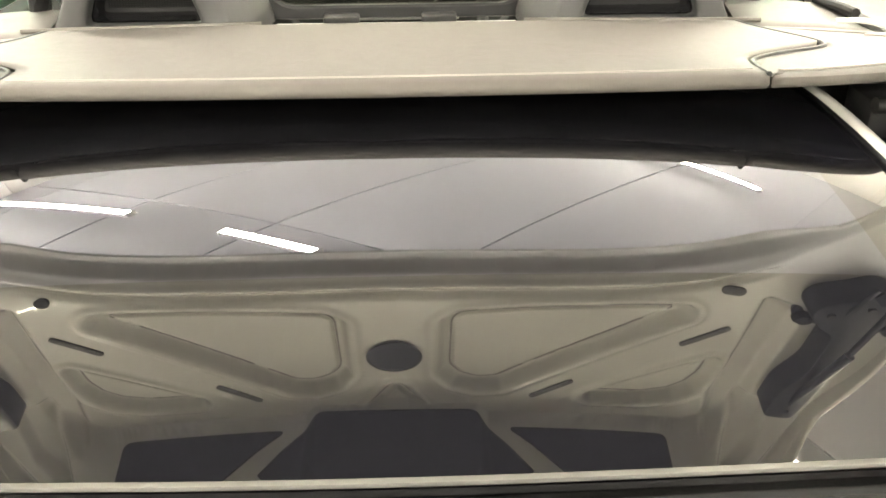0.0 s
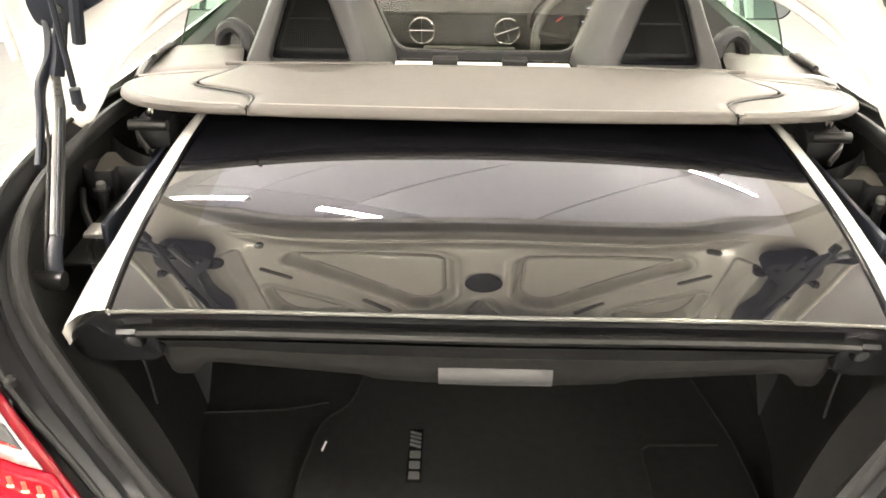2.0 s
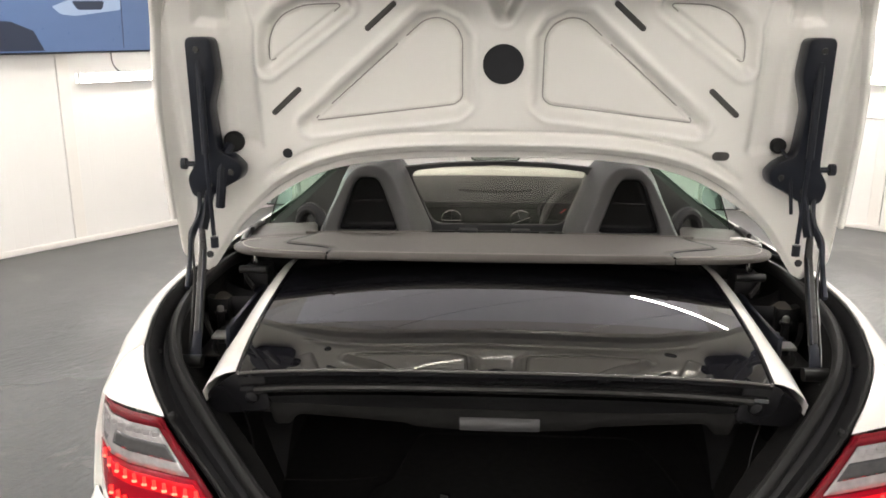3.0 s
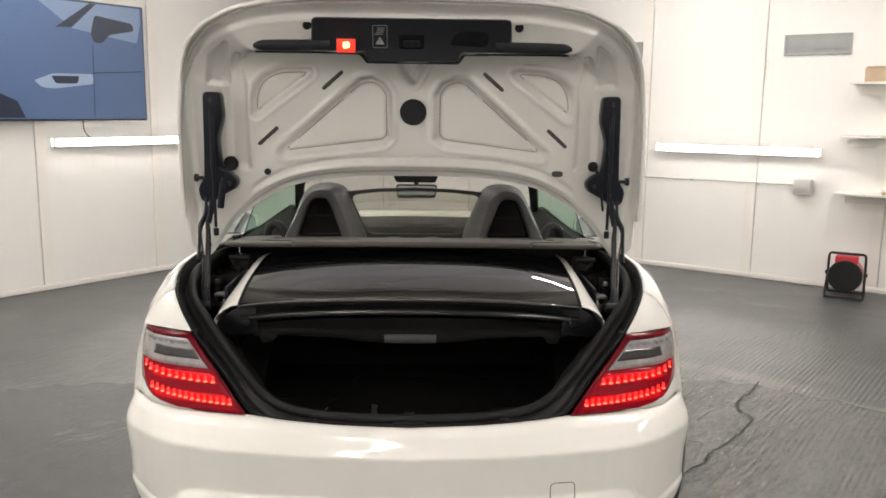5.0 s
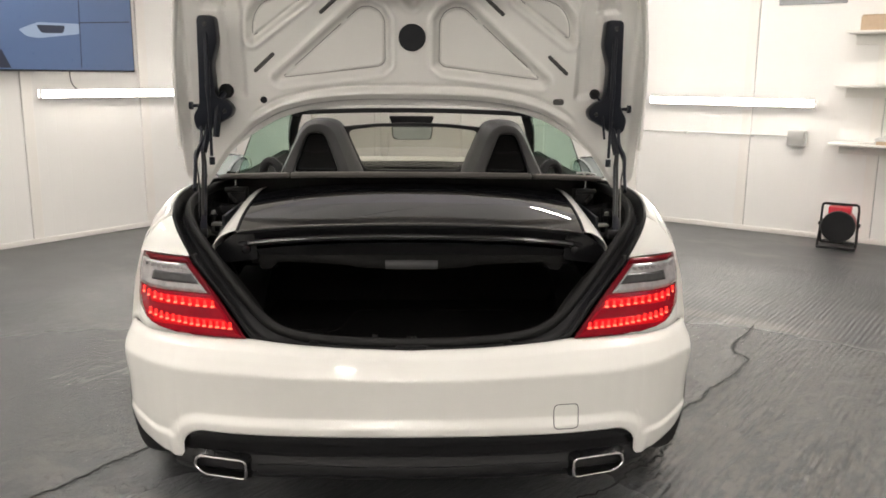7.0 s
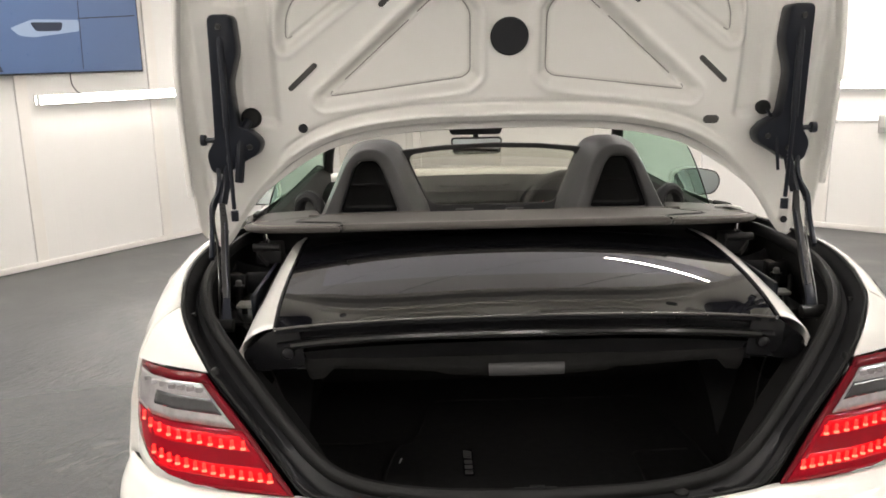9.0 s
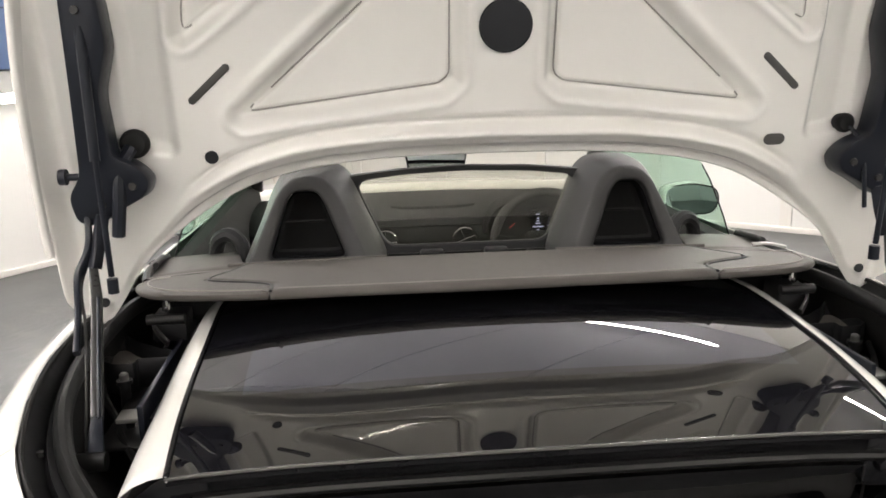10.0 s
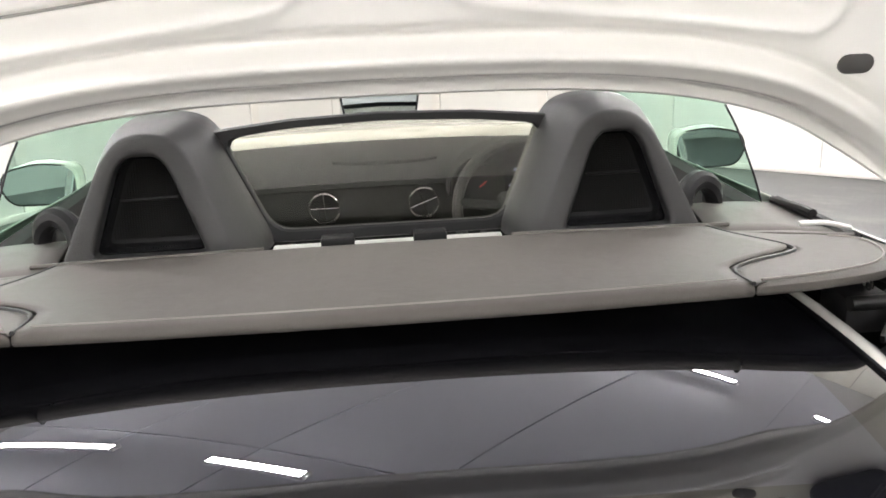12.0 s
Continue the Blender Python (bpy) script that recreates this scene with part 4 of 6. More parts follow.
for s in SIDES:
    la = part("tail_lamp", lens(s, np.linspace(0.655, 0.864, 20), 0.0, 0.0, -0.004), DARKRED, car, "lit red tail lamp with a clear band", thick=0.006)
    part("red_lens", lens(s, np.linspace(0.660, 0.768, 14), 0.010, 0.004, 0.002), REDLENS, la, "glowing red lens", thick=0.003)
    for z0 in (0.690, 0.744):
        part("lit_band", lens(s, (z0 - 0.011, z0 - 0.004, z0 + 0.008, z0 + 0.015), 0.022, 0.012, 0.0035), LEDBAND, la, thick=0.001)
    part("clear_band", lens(s, np.linspace(0.772, 0.848, 8), 0.020, 0.001, 0.002), CLEARLENS, la, "clear reversing and indicator lens", thick=0.003)
    part("grey_band", lens(s, np.linspace(0.795, 0.822, 5), 0.024, 0.06, 0.0055), LENSDARK, la, thick=0.002)
    part("red_border", lens(s, (0.848, 0.855, 0.862), 0.004, 0.006, 0.003), DARKRED, la, thick=0.003)
    sec = side_section(0.323)
    rows = []
    for z in np.linspace(0.655, 0.864, 14):
        a = Vector((lamp_out(z) - 0.004, lamp_y(lamp_out(z) - 0.004, z) + 0.003, z))
        b = Vector((lerp(-z, [-p[2] for p in sec], [p[0] for p in sec]), 0.324, z))
        out = max(b.x, a.x + 0.002)
        rows.append([(s * x, min(0.3245, lamp_y(x, z) + 0.003), z) for x in np.linspace(a.x, out - 0.002, 12)] + [(s * out, 0.326, z)])
    part("lamp_surround", sheet(rows), PAINT, la, thick=0.002)
    for z, n, x0, x1 in ((0.744, 11, 0.552, 0.775), (0.690, 14, 0.500, 0.745)):
        for k in range(n):
            x = x0 + (x1 - x0) * k / (n - 1)
            zz = z + (0.014 if z > 0.7 else 0.018) * ((x - x0) / (x1 - x0)) ** 2
            y = lamp_y(x, zz) - 0.0045
            part("led", box(s * x - 0.0035, s * x + 0.0035, y - 0.003, y, zz - 0.009, zz + 0.010, 0.0015, 1), LED, la)
            part("led_core", box(s * x - 0.0055, s * x + 0.0055, y - 0.004, y - 0.001, zz - 0.010, zz - 0.004, 0.0015, 1), LEDHOT, la)
    for k in range(7):
        x = 0.64 + 0.02 * k
        part("reflector_cell", box(s * x - 0.008, s * x + 0.008, lamp_y(x, 0.836) - 0.007, lamp_y(x, 0.836) - 0.004, 0.830, 0.842, 0.002, 1), CLEARLENS, la)


# ---- folded hard top in the boot ----
def roof_z(x, y):
    d = y - 0.6
    return 1.0039 + 0.0353 * d - 0.2941 * d * d + 0.0382 * d ** 3 + x * x * (-0.1095 + 0.1123 * d + 0.2096 * d * d) - 0.1320 * x ** 4


def nose_y(x):
    return 0.256 + 0.16 * x * x


ROOF_IN = [(0.508, 0.297), (0.514, 0.40), (0.517, 0.52), (0.519, 0.65), (0.525, 0.78), (0.532, 0.90), (0.535, 1.02)]
roof = thing_part("folded_roof", car, (0, 0, 0))
tagged(roof, "folded hard top with a black glass panel")
rows = []
for v in np.linspace(0, 1, 40):
    row = []
    for u in np.linspace(-1, 1, 49):
        half = lerp(0.25 + 0.77 * v, [p[1] for p in ROOF_IN], [p[0] for p in ROOF_IN])
        x = half * u
        y = nose_y(x) + (1.02 - nose_y(x)) * v
        row.append((x, y, roof_z(x, y)))
    rows.append(row)
bm = sheet(rows)
for f in bm.faces:
    c = f.calc_center_median()
    half = lerp(c.y, [p[1] for p in ROOF_IN], [p[0] for p in ROOF_IN])
    f.material_index = 1 if (c.y - nose_y(c.x)) / (1.02 - nose_y(c.x)) > 0.235 and abs(c.x) < 0.835 * half else 0
part("roof_glass", bm, [ROOFGLASS, ROOFPANE], roof, "glossy black roof glass with a violet-coated pane", sharp=180)
for s in SIDES:
    a = [Vector((x, y, roof_z(x, y) + 0.001)) for x, y in [tuple(p)[:2] for p in catmull([(x, y, 0) for x, y in ROOF_IN], 25)]]
    b = catmull([(0.587, 0.318, 0.871), (0.578, 0.40, 0.895), (0.570, 0.50, 0.913), (0.566, 0.62, 0.931), (0.562, 0.75, 0.945), (0.558, 0.88, 0.950), (0.548, 1.02, 0.94)], 25)
    rows = []
    for p, q in zip(a, b):
        m = (p + q) / 2 + Vector((0.008, 0, 0.009))
        rows.append([(s * t.x, t.y, t.z) for t in (p + Vector((0, 0, -0.01)), p, p.lerp(m, 0.5) + Vector((0, 0, 0.003)), m, m.lerp(q, 0.55) + Vector((0.003, 0, 0.002)), q, q + Vector((-0.006, 0, -0.02)))])
    part("roof_rail", sheet(rows), PAINT, roof, "white roof side rail", sharp=60, thick=0.002)
    part("rail_seal", rod([(s * p.x, p.y, p.z + 0.001) for p in a], 0.0035, 8), GLOSSBLACK, roof)
    part("rail_side", sheet([[(s * q.x, q.y, q.z - 0.015) for q in b], [(s * (q.x - 0.01), q.y, q.z - 0.10) for q in b], [(s * (q.x - 0.008), q.y, q.z - 0.10 - 0.09 * min(1.0, max(0.0, (q.y - 0.36) / 0.1))) for q in b]]), GLOSSBLACK, roof)
    # black corner block under the rail's tip, with its round plug
    part("roof_corner", plate(rounded([(0.46, 0.922), (0.52, 0.915), (0.587, 0.862), (0.57, 0.82), (0.45, 0.835)], 0.02), lambda q, z, d, s=s: (s * q, 0.325 + d - 0.25 * (0.59 - q) * 0.5, z), 0.10, 0.004), GLOSSBLACK, roof)
    part("corner_plug", lathe([(0, 0.014), (-0.008, 0.012), (-0.011, 0.006)], "y", (s * 0.485, 0.307, 0.868), 18), GLOSSBLACK, roof)
edge = [(x, nose_y(x), roof_z(x, nose_y(x))) for x in np.linspace(-0.508, 0.508, 40)]
part("roof_lip", sweep([(x, y - 0.001, z - 0.005) for x, y, z in edge], rounded([(-0.007, 0.001), (0.004, 0.001), (0.004, 0.0055), (-0.007, 0.004)], 0.0015, 2)), LIP, roof, "satin edge strip of the roof panel")
prof = [(-0.005, -0.005), (-0.004, -0.012), (0.0, -0.014), (0.022, -0.016), (0.026, -0.034), (0.010, -0.038), (0.006, -0.044)]
part("roof_recess", sheet([[(x, y + a, z + b) for x, y, z in edge] for a, b in prof]), GLOSSBLACK, roof)
part("roof_seal", sweep([(x * 0.94, y + 0.010, z - 0.041) for x, y, z in edge], ring(0.0095, 10)), mat("shiny_seal", (0.012, 0.012, 0.012), 0.16, var=0.2, ior=1.48), roof, "shiny black roof seal")
part("roof_underside", sheet([[(x * 0.94, y + a, z + b) for x, y, z in edge] for a, b in ((0.015, -0.06), (0.03, -0.075), (0.045, -0.1), (0.3, -0.105), (0.68, -0.12))]), BLACK, roof)
part("roof_end", sheet([[(x, 1.0, z) for x in np.linspace(-0.70, 0.70, 9)] for z in (0.85, 0.94, 1.005)]), BLACK, roof)
# luggage divider with its handle
blind = thing_part("luggage_divider", car, (0, 0, 0))
rows = []
for k, (dy, z) in enumerate(((0.075, 0.868), (0.05, 0.864), (0.030, 0.856), (0.023, 0.842), (0.022, 0.825))):
    row = []
    for x in np.linspace(-0.455, 0.455, 121):
        ax = abs(x)
        low = lerp(ax, [0, 0.165, 0.185, 0.30, 0.392, 0.404, 0.414, 0.44, 0.452, 0.455], [0.807, 0.814, 0.821, 0.826, 0.828, 0.822, 0.806, 0.803, 0.812, 0.83])
        zz = z if k < 3 else 0.856 + (low - 0.856) * (k - 2) / 2
        row.append((x, 0.282 + dy + 0.10 * x * x, zz))
    rows.append(row)
part("divider_flap", sheet(rows), FELT, blind, "charcoal felt luggage divider", thick=0.004)
grip = [(0.0, 0.0), (-0.004, 0.006), (-0.004, 0.018), (0.002, 0.027), (0.014, 0.033), (0.034, 0.040), (0.040, 0.036), (0.040, 0.0)]
part("divider_handle", sheet([[(x, 0.302 + a + 0.10 * x * x, 0.809 + b) for x in np.linspace(-0.076, 0.076, 11)] for a, b in grip]), HANDLE, blind, "grey plastic pull handle", sharp=50)
for s in SIDES:
    part("handle_end", plate(grip, lambda a, b, d, s=s: (s * (0.0755 + d), 0.3026 + a, 0.809 + b), 0.002), HANDLE, blind)
for s in SIDES:
    part("divider_pin", lathe([(-0.02, 0.007), (0.02, 0.007)], "x", (s * 0.455, 0.345, 0.825), 12), BLACK, blind)


# ---- hinges, levers and fittings at the sides of the boot ----
for s in SIDES:
    fit = thing_part("roof_mechanism", car, (0, 0, 0))
    S = lambda *p: (s * p[0], p[1], p[2])
    B = lambda x0, x1, *r: box(min(s * x0, s * x1), max(s * x0, s * x1), *r)
    part("mount_plate", B(0.585, 0.665, 0.50, 1.0, 0.865, 0.872, 0.003), MECH, fit)
    part("side_bracket", B(0.592, 0.602, 0.52, 0.95, 0.80, 0.93, 0.003), HINGE, fit)
    # open tray with a beige base
    tray = resample(rounded([(0.690, 0.718), (0.713, 0.735), (0.738, 0.878), (0.716, 0.884), (0.682, 0.840), (0.630, 0.795), (0.602, 0.780), (0.598, 0.744), (0.658, 0.744), (0.656, 0.720)], 0.006, 3), 60)
    mc = Vector((0.675, 0.785))
    rows = [[S((mc + (q - mc) * k).x, (mc + (q - mc) * k).y, z) for q in tray] for k, z in ((0.80, 0.889), (0.95, 0.893), (0.985, 0.924), (1.0, 0.926), (1.015, 0.924), (1.01, 0.870))]
    part("guard_tray", sheet(rows, close_u=True), BLACK, fit, "open black tray", thick=0.0015)
    part("tray_base", plate([((mc + (q - mc) * 0.93).x, (mc + (q - mc) * 0.93).y) for q in tray], lambda a, b, d, s=s: (s * a, b, 0.894 + d), 0.002), TRAYBASE, fit, "beige tray base")
    part("tray_rib", sweep(catmull([S(0.684, 0.728, 0.899), S(0.692, 0.765, 0.900), S(0.690, 0.80, 0.899)], 10), ring(0.004, 6)), TRAYBASE, fit)
    # latch block with bright fittings
    part("latch_block", B(0.585, 0.65, 0.83, 0.90, 0.925, 0.975, 0.006), BLACK, fit)
    part("latch_bolt", lathe([(-0.035, 0.010), (0.035, 0.010)], "x", S(0.62, 0.825, 0.972), 14), MECH, fit)
    part("latch_pin", lathe([(0, 0.008), (0.03, 0.008), (0.032, 0.012), (0.042, 0.012)], "z", S(0.625, 0.855, 0.975), 14), CHROME, fit)
    part("hydraulic_ram", rod([S(0.592, 0.55, 0.885), S(0.612, 0.735, 0.888)], 0.010, 12), HINGE, fit)
    part("latch_lever", sweep(catmull([S(0.655, 0.86, 0.968), S(0.640, 0.82, 0.955), S(0.612, 0.79, 0.935)], 10), rounded([(-0.003, -0.007), (0.003, -0.007), (0.003, 0.007), (-0.003, 0.007)], 0.002, 2)), ARMSTEEL, fit, "bare steel latch lever")
    post = part("post", lathe([(-0.06, 0.010), (0.028, 0.009), (0.029, 0.014), (0.036, 0.014)], "z", S(0.667, 0.69, 0.872), 16), BLACK, fit)
    part("post_cap", lathe([(0.036, 0.008), (0.046, 0.008), (0.049, 0.005)], "z", S(0.667, 0.69, 0.872), 16), ALU, post, "bare metal pin head")
    for x, y, z in ((0.63, 0.575, 0.855), (0.612, 0.655, 0.86)):
        part("post", lathe([(0, 0.008), (0.03, 0.007), (0.031, 0.010), (0.038, 0.009), (0.04, 0.004)], "z", S(x, y, z), 14), BLACK, fit)
    part("lower_housing", B(0.612, 0.648, 0.60, 0.675, 0.80, 0.872, 0.006), BLACK, fit)
    part("wire_loom", rod(catmull([S(0.60, 0.48, 0.86), S(0.635, 0.54, 0.872), S(0.655, 0.60, 0.868), S(0.69, 0.66, 0.88), S(0.715, 0.72, 0.89)], 24), 0.006, 8), RUBBER, fit)
    part("bracket_tab", B(0.598, 0.64, 0.535, 0.575, 0.895, 0.903, 0.002), ALU, fit)

    hinge = thing_part("lid_hinge", car, (0, 0, 0))
    # long bracket screwed to the lid
    outline = rounded([(0.612, 1.548), (0.668, 1.548), (0.678, 1.40), (0.688, 1.27), (0.712, 1.235), (0.705, 1.19), (0.672, 1.185), (0.635, 1.21), (0.588, 1.235), (0.578, 1.262), (0.60, 1.288), (0.632, 1.30), (0.634, 1.40), (0.610, 1.47)], 0.016, 4)
    part("bracket", plate(outline, lambda a, b, d, s=s: (s * a, 0.617 + 0.235 * (1.40 - b) + d, b), 0.055, 0.006), HINGE, hinge, "black pressed-steel lid hinge bracket")
    for x, z in ((0.645, 1.522), (0.660, 1.222), (0.607, 1.252)):
        part("screw", lathe([(0, 0.007), (-0.004, 0.006)], "y", S(x, 0.617 + 0.235 * (1.40 - z), z), 12), ARMSTEEL, hinge)
    part("stop_bolt", join(rod([S(0.68, 0.655, 1.269), S(0.716, 0.66, 1.269)], 0.006, 10), lathe([(-0.005, 0.013), (0.006, 0.013)], "x", S(0.716, 0.66, 1.269), 14)), HINGE, hinge)
    part("arm", sweep(catmull([S(0.690, 0.675, 1.215), S(0.688, 0.655, 1.15), S(0.702, 0.632, 1.11), S(0.698, 0.60, 1.06), S(0.690, 0.55, 1.01)], 28), rounded([(-0.005, -0.008), (0.005, -0.008), (0.005, 0.008), (-0.005, 0.008)], 0.003, 2)), HINGE, hinge, "black lid hinge arm")
    box_of = lambda w, h: rounded([(-w, -h), (w, -h), (w, h), (-w, h)], 0.003, 2)
    part("upper_link", sweep(catmull([S(0.664, 0.668, 1.205), S(0.672, 0.662, 1.165), S(0.680, 0.648, 1.12)], 12), box_of(0.007, 0.010)), HINGE, hinge)
    part("channel", sweep([S(0.684, 0.655, 1.135), S(0.673, 0.62, 1.079), S(0.655, 0.53, 0.998), S(0.641, 0.462, 0.940)], box_of(0.009, 0.007), scale=[0.7, 0.95, 1, 1]), ARMSTEEL, hinge, "grey steel channel of the hinge")
    part("channel_lip", rod([S(0.668, 0.612, 1.081), S(0.650, 0.522, 1.0), S(0.636, 0.455, 0.942)], 0.003, 8), HINGE, hinge)
    part("fork", sweep([S(0.642, 0.468, 0.945), S(0.638, 0.44, 0.925), S(0.632, 0.412, 0.893)], box_of(0.010, 0.006), scale=[0.8, 1, 1.2]), HINGE, hinge)
    part("link_rod", rod(catmull([S(0.690, 0.648, 1.13), S(0.700, 0.632, 1.09), S(0.684, 0.585, 1.04), S(0.668, 0.52, 0.99), S(0.655, 0.455, 0.935), S(0.648, 0.425, 0.905)], 26), 0.0026, 10), CHROME if s > 0 else ARMSTEEL, hinge, "bright steel link rod")
    part("pivot", join(lathe([(-0.03, 0.014), (0.02, 0.014)], "x", S(0.638, 0.412, 0.895), 14), lathe([(-0.012, 0.010), (0.012, 0.010)], "x", S(0.65, 0.40, 0.87), 12)), MECH, hinge)
    part("gas_strut", join(rod([S(0.645, 0.60, 1.50), S(0.646, 0.605, 1.30)], 0.008, 12), rod([S(0.646, 0.605, 1.32), S(0.650, 0.632, 1.11)], 0.005, 10), lathe([(-0.012, 0.009), (0.012, 0.009)], "z", S(0.650, 0.634, 1.093), 12)), HINGE, hinge, "thin black gas strut")
    r = 0.024 if s < 0 else 0.017
    part("rubber_buffer", lathe([(0, r), (-0.008, r), (-0.014, r * 0.75)], "y", S(0.607, 0.695, 1.316), 20), RUBBER, hinge)
    part("swan_neck", rod(catmull([S(0.612, 0.68, 1.31), S(0.625, 0.66, 1.28), S(0.632, 0.655, 1.22), S(0.640, 0.66, 1.17)], 14), 0.011 if s < 0 else 0.004, 8), HINGE, hinge)


# ---- boot lid, standing open ----
LB = ([0, 0.15, 0.25, 0.35, 0.44, 0.52, 0.60, 0.65, 0.69, 0.72, 0.75, 0.768, 0.775], [1.288, 1.286, 1.280, 1.266, 1.240, 1.197, 1.130, 1.07, 1.005, 0.985, 1.005, 1.05, 1.13])
LT = ([0, 0.30, 0.45, 0.55, 0.62, 0.67, 0.71, 0.74, 0.762, 0.770, 0.775], [1.840, 1.837, 1.826, 1.806, 1.776, 1.736, 1.68, 1.59, 1.44, 1.31, 1.17])


LB = (LB[0], [z - (0.018 if x < 0.55 else 0.004 if x < 0.66 else 0.0) for x, z in zip(*LB)])    # the flange hangs below the panel

LB, LT = [tuple(np.array(c) for c in zip(*[tuple(q)[:2] for q in catmull([(x, z, 0) for x, z in zip(*run)], 120)])) for run in (LB, LT)]


def lid_point(x, z, lift=0.0):
    """A point of the lid's inner side: a leaning panel below, then the flat underside of the tail and its upright rear face.
    lift: metres out of the panel, towards the boot."""
    ax = abs(x)
    y = 0.6625 + 0.235 * (1.495 - z)
    start = 1.657 + 0.027 * soft1(ax, 0.135, 0.16)
    t = max(0.0, (z - 1.668) / 0.182)
    e = max(0.0, ax - 0.66)
    side = soft1(ax, 0.50, 0.64)
    turn = soft1(z, start - 0.007 - 0.11 * side, start + 0.11 * side)
    back = 0.155 * turn + 0.10 * t * t + 2.6 * e * e
    k = (y - back + 2.108) / (y + 2.108)
    under = 4 * turn * (1 - turn) * (1 - 0.6 * side)
    n = Vector((0, -1 + 0.8 * under, -0.22 - 0.8 * under)).normalized()
    x, z = x * 1.006, z - 0.003
    return Vector((0.037 + (x - 0.037) * k, y - back, 1.501 + (z - 1.501) * k)) + n * lift


def poly_sd(P, poly):
    """Signed distance of points to a polygon, negative inside."""
    d = np.full(len(P), 1e9)
    inside = np.zeros(len(P), bool)
    n = len(poly)
    for i in range(n):
        a, b = np.array(poly[i]), np.array(poly[(i + 1) % n])
        e, w = b - a, P - a
        t = np.clip((w @ e) / (e @ e), 0, 1)
        d = np.minimum(d, np.linalg.norm(w - t[:, None] * e, axis=1))
        c = ((a[1] > P[:, 1]) != (b[1] > P[:, 1])) & (P[:, 0] < (b[0] - a[0]) * (P[:, 1] - a[1]) / (b[1] - a[1] + 1e-12) + a[0])
        inside ^= c
    return np.where(inside, -d, d)


def soft(x, a, b):
    t = np.clip((x - a) / (b - a), 0, 1)
    return t * t * (3 - 2 * t)


TRI = [(0.428, 1.358), (0.105, 1.398), (0.088, 1.412), (0.088, 1.545), (0.105, 1.572), (0.135, 1.586), (0.168, 1.582)]
LENS = [(0.512, 1.488), (0.508, 1.535), (0.495, 1.568), (0.470, 1.594), (0.425, 1.612), (0.338, 1.615)]
TONGUE = [(0.034, 1.66), (0.0, 1.600), (-0.034, 1.66)]
FLANK = [(0.553, 1.31), (0.600, 1.32), (0.592, 1.46), (0.598, 1.60), (0.560, 1.66), (0.545, 1.56), (0.552, 1.44)]
CORNER = [(0.60, 1.58), (0.655, 1.585), (0.640, 1.665), (0.595, 1.70)]
NX, NZ = 481, 241
U = np.linspace(-1, 1, NX) * 0.775
grid = []
for j in range(NZ):
    t = j / (NZ - 1)
    grid.append([(x, lerp(abs(x), *LB) + (lerp(abs(x), *LT) - lerp(abs(x), *LB)) * t) for x in U])
G = np.array(grid).reshape(-1, 2)
A = np.abs(G)
low = np.interp(A[:, 0], *LB)
top = np.interp(A[:, 0], *LT)
h = np.zeros(len(G))                    # relief, positive away from the boot
for poly, deep, wide in ((TRI, 0.026, 0.024), (LENS, 0.022, 0.022), (TONGUE, 0.020, 0.022)):
    sd = poly_sd(A if poly is not TONGUE else G, poly)
    h += deep * (1 - soft(sd, 0.005, wide)) - 0.005 * np.exp(-((sd - wide - 0.006) / 0.008) ** 2) - 0.005 * (1 - soft(sd, -0.008, 0.0)) + 0.0022 * np.exp(-((sd - 0.001) / 0.0042) ** 2)
h *= 1 - soft(G[:, 1], 1.644, 1.656) * (A[:, 0] < 0.5)
sd = poly_sd(A, FLANK)
h += 0.020 * (1 - soft(sd, -0.004, 0.020))
sd = poly_sd(A, CORNER)
h += 0.018 * (1 - soft(sd, -0.004, 0.014))
d = G[:, 1] - low - 0.018 * soft(A[:, 0], 0.62, 0.52)    # distance above the arched lower edge of the panel
arch = soft(A[:, 0], 0.56, 0.50)
h += arch * (0.016 * np.exp(-((d - 0.050) / 0.009) ** 2) - 0.008 * np.exp(-((d - 0.030) / 0.009) ** 2))
h += (0.012 * (1 - soft(d, 0.0, 0.026)) + 0.032 * (1 - soft(d, -0.004, 0.010)) * soft(A[:, 0], 0.61, 0.50)) * soft(A[:, 0], 0.74, 0.64)
rimd = np.minimum(0.775 - A[:, 0], top - G[:, 1])
h += 0.016 * (1 - soft(rimd, 0.036, 0.062)) - 0.026 * (1 - soft(rimd, 0.0, 0.034)) + 0.03 * (1 - soft(rimd, -0.004, 0.010))
H = h.reshape(NZ, NX)
rows = [[lid_point(x, z, -H[j][i]) for i, (x, z) in enumerate(grid[j])] for j in range(NZ)]
lid = part("boot_lid", sheet(rows), LIDPAINT, car, "white boot lid standing open, pressed inner panel", sharp=180)
skin = [[lid_point(x, z, -0.016 - 0.034 * float(soft(abs(x), 0.61, 0.50)) - (0.052 - 0.034 * float(soft(abs(x), 0.61, 0.50))) * float(soft(z - lerp(abs(x), *LB), 0.0, 0.10))) for x, z in row[::8]] for row in grid[:-1:8] + grid[-1:]]
part("outer_skin", sheet(skin), PAINT, lid, sharp=180)
part("lid_rim", sheet([rows[0][::8], [p.lerp(q, 0.5) + Vector((0, 0, -0.003)) for p, q in zip(rows[0][::8], skin[0])], skin[0]]), LIDPAINT, lid, sharp=180)
ends = [g[0] for g in grid] + [g for g in grid[-1]][1:] + [g[-1] for g in grid[::-1]][1:]
a = [lid_point(x, z, -0.018) for x, z in ends]
part("lid_rim", sweep(a, rounded([(-0.006, -0.032), (0.006, -0.032), (0.006, 0.032), (-0.006, 0.032)], 0.005, 3), up=(0, 1, 0)), LIDPAINT, lid, sharp=60)


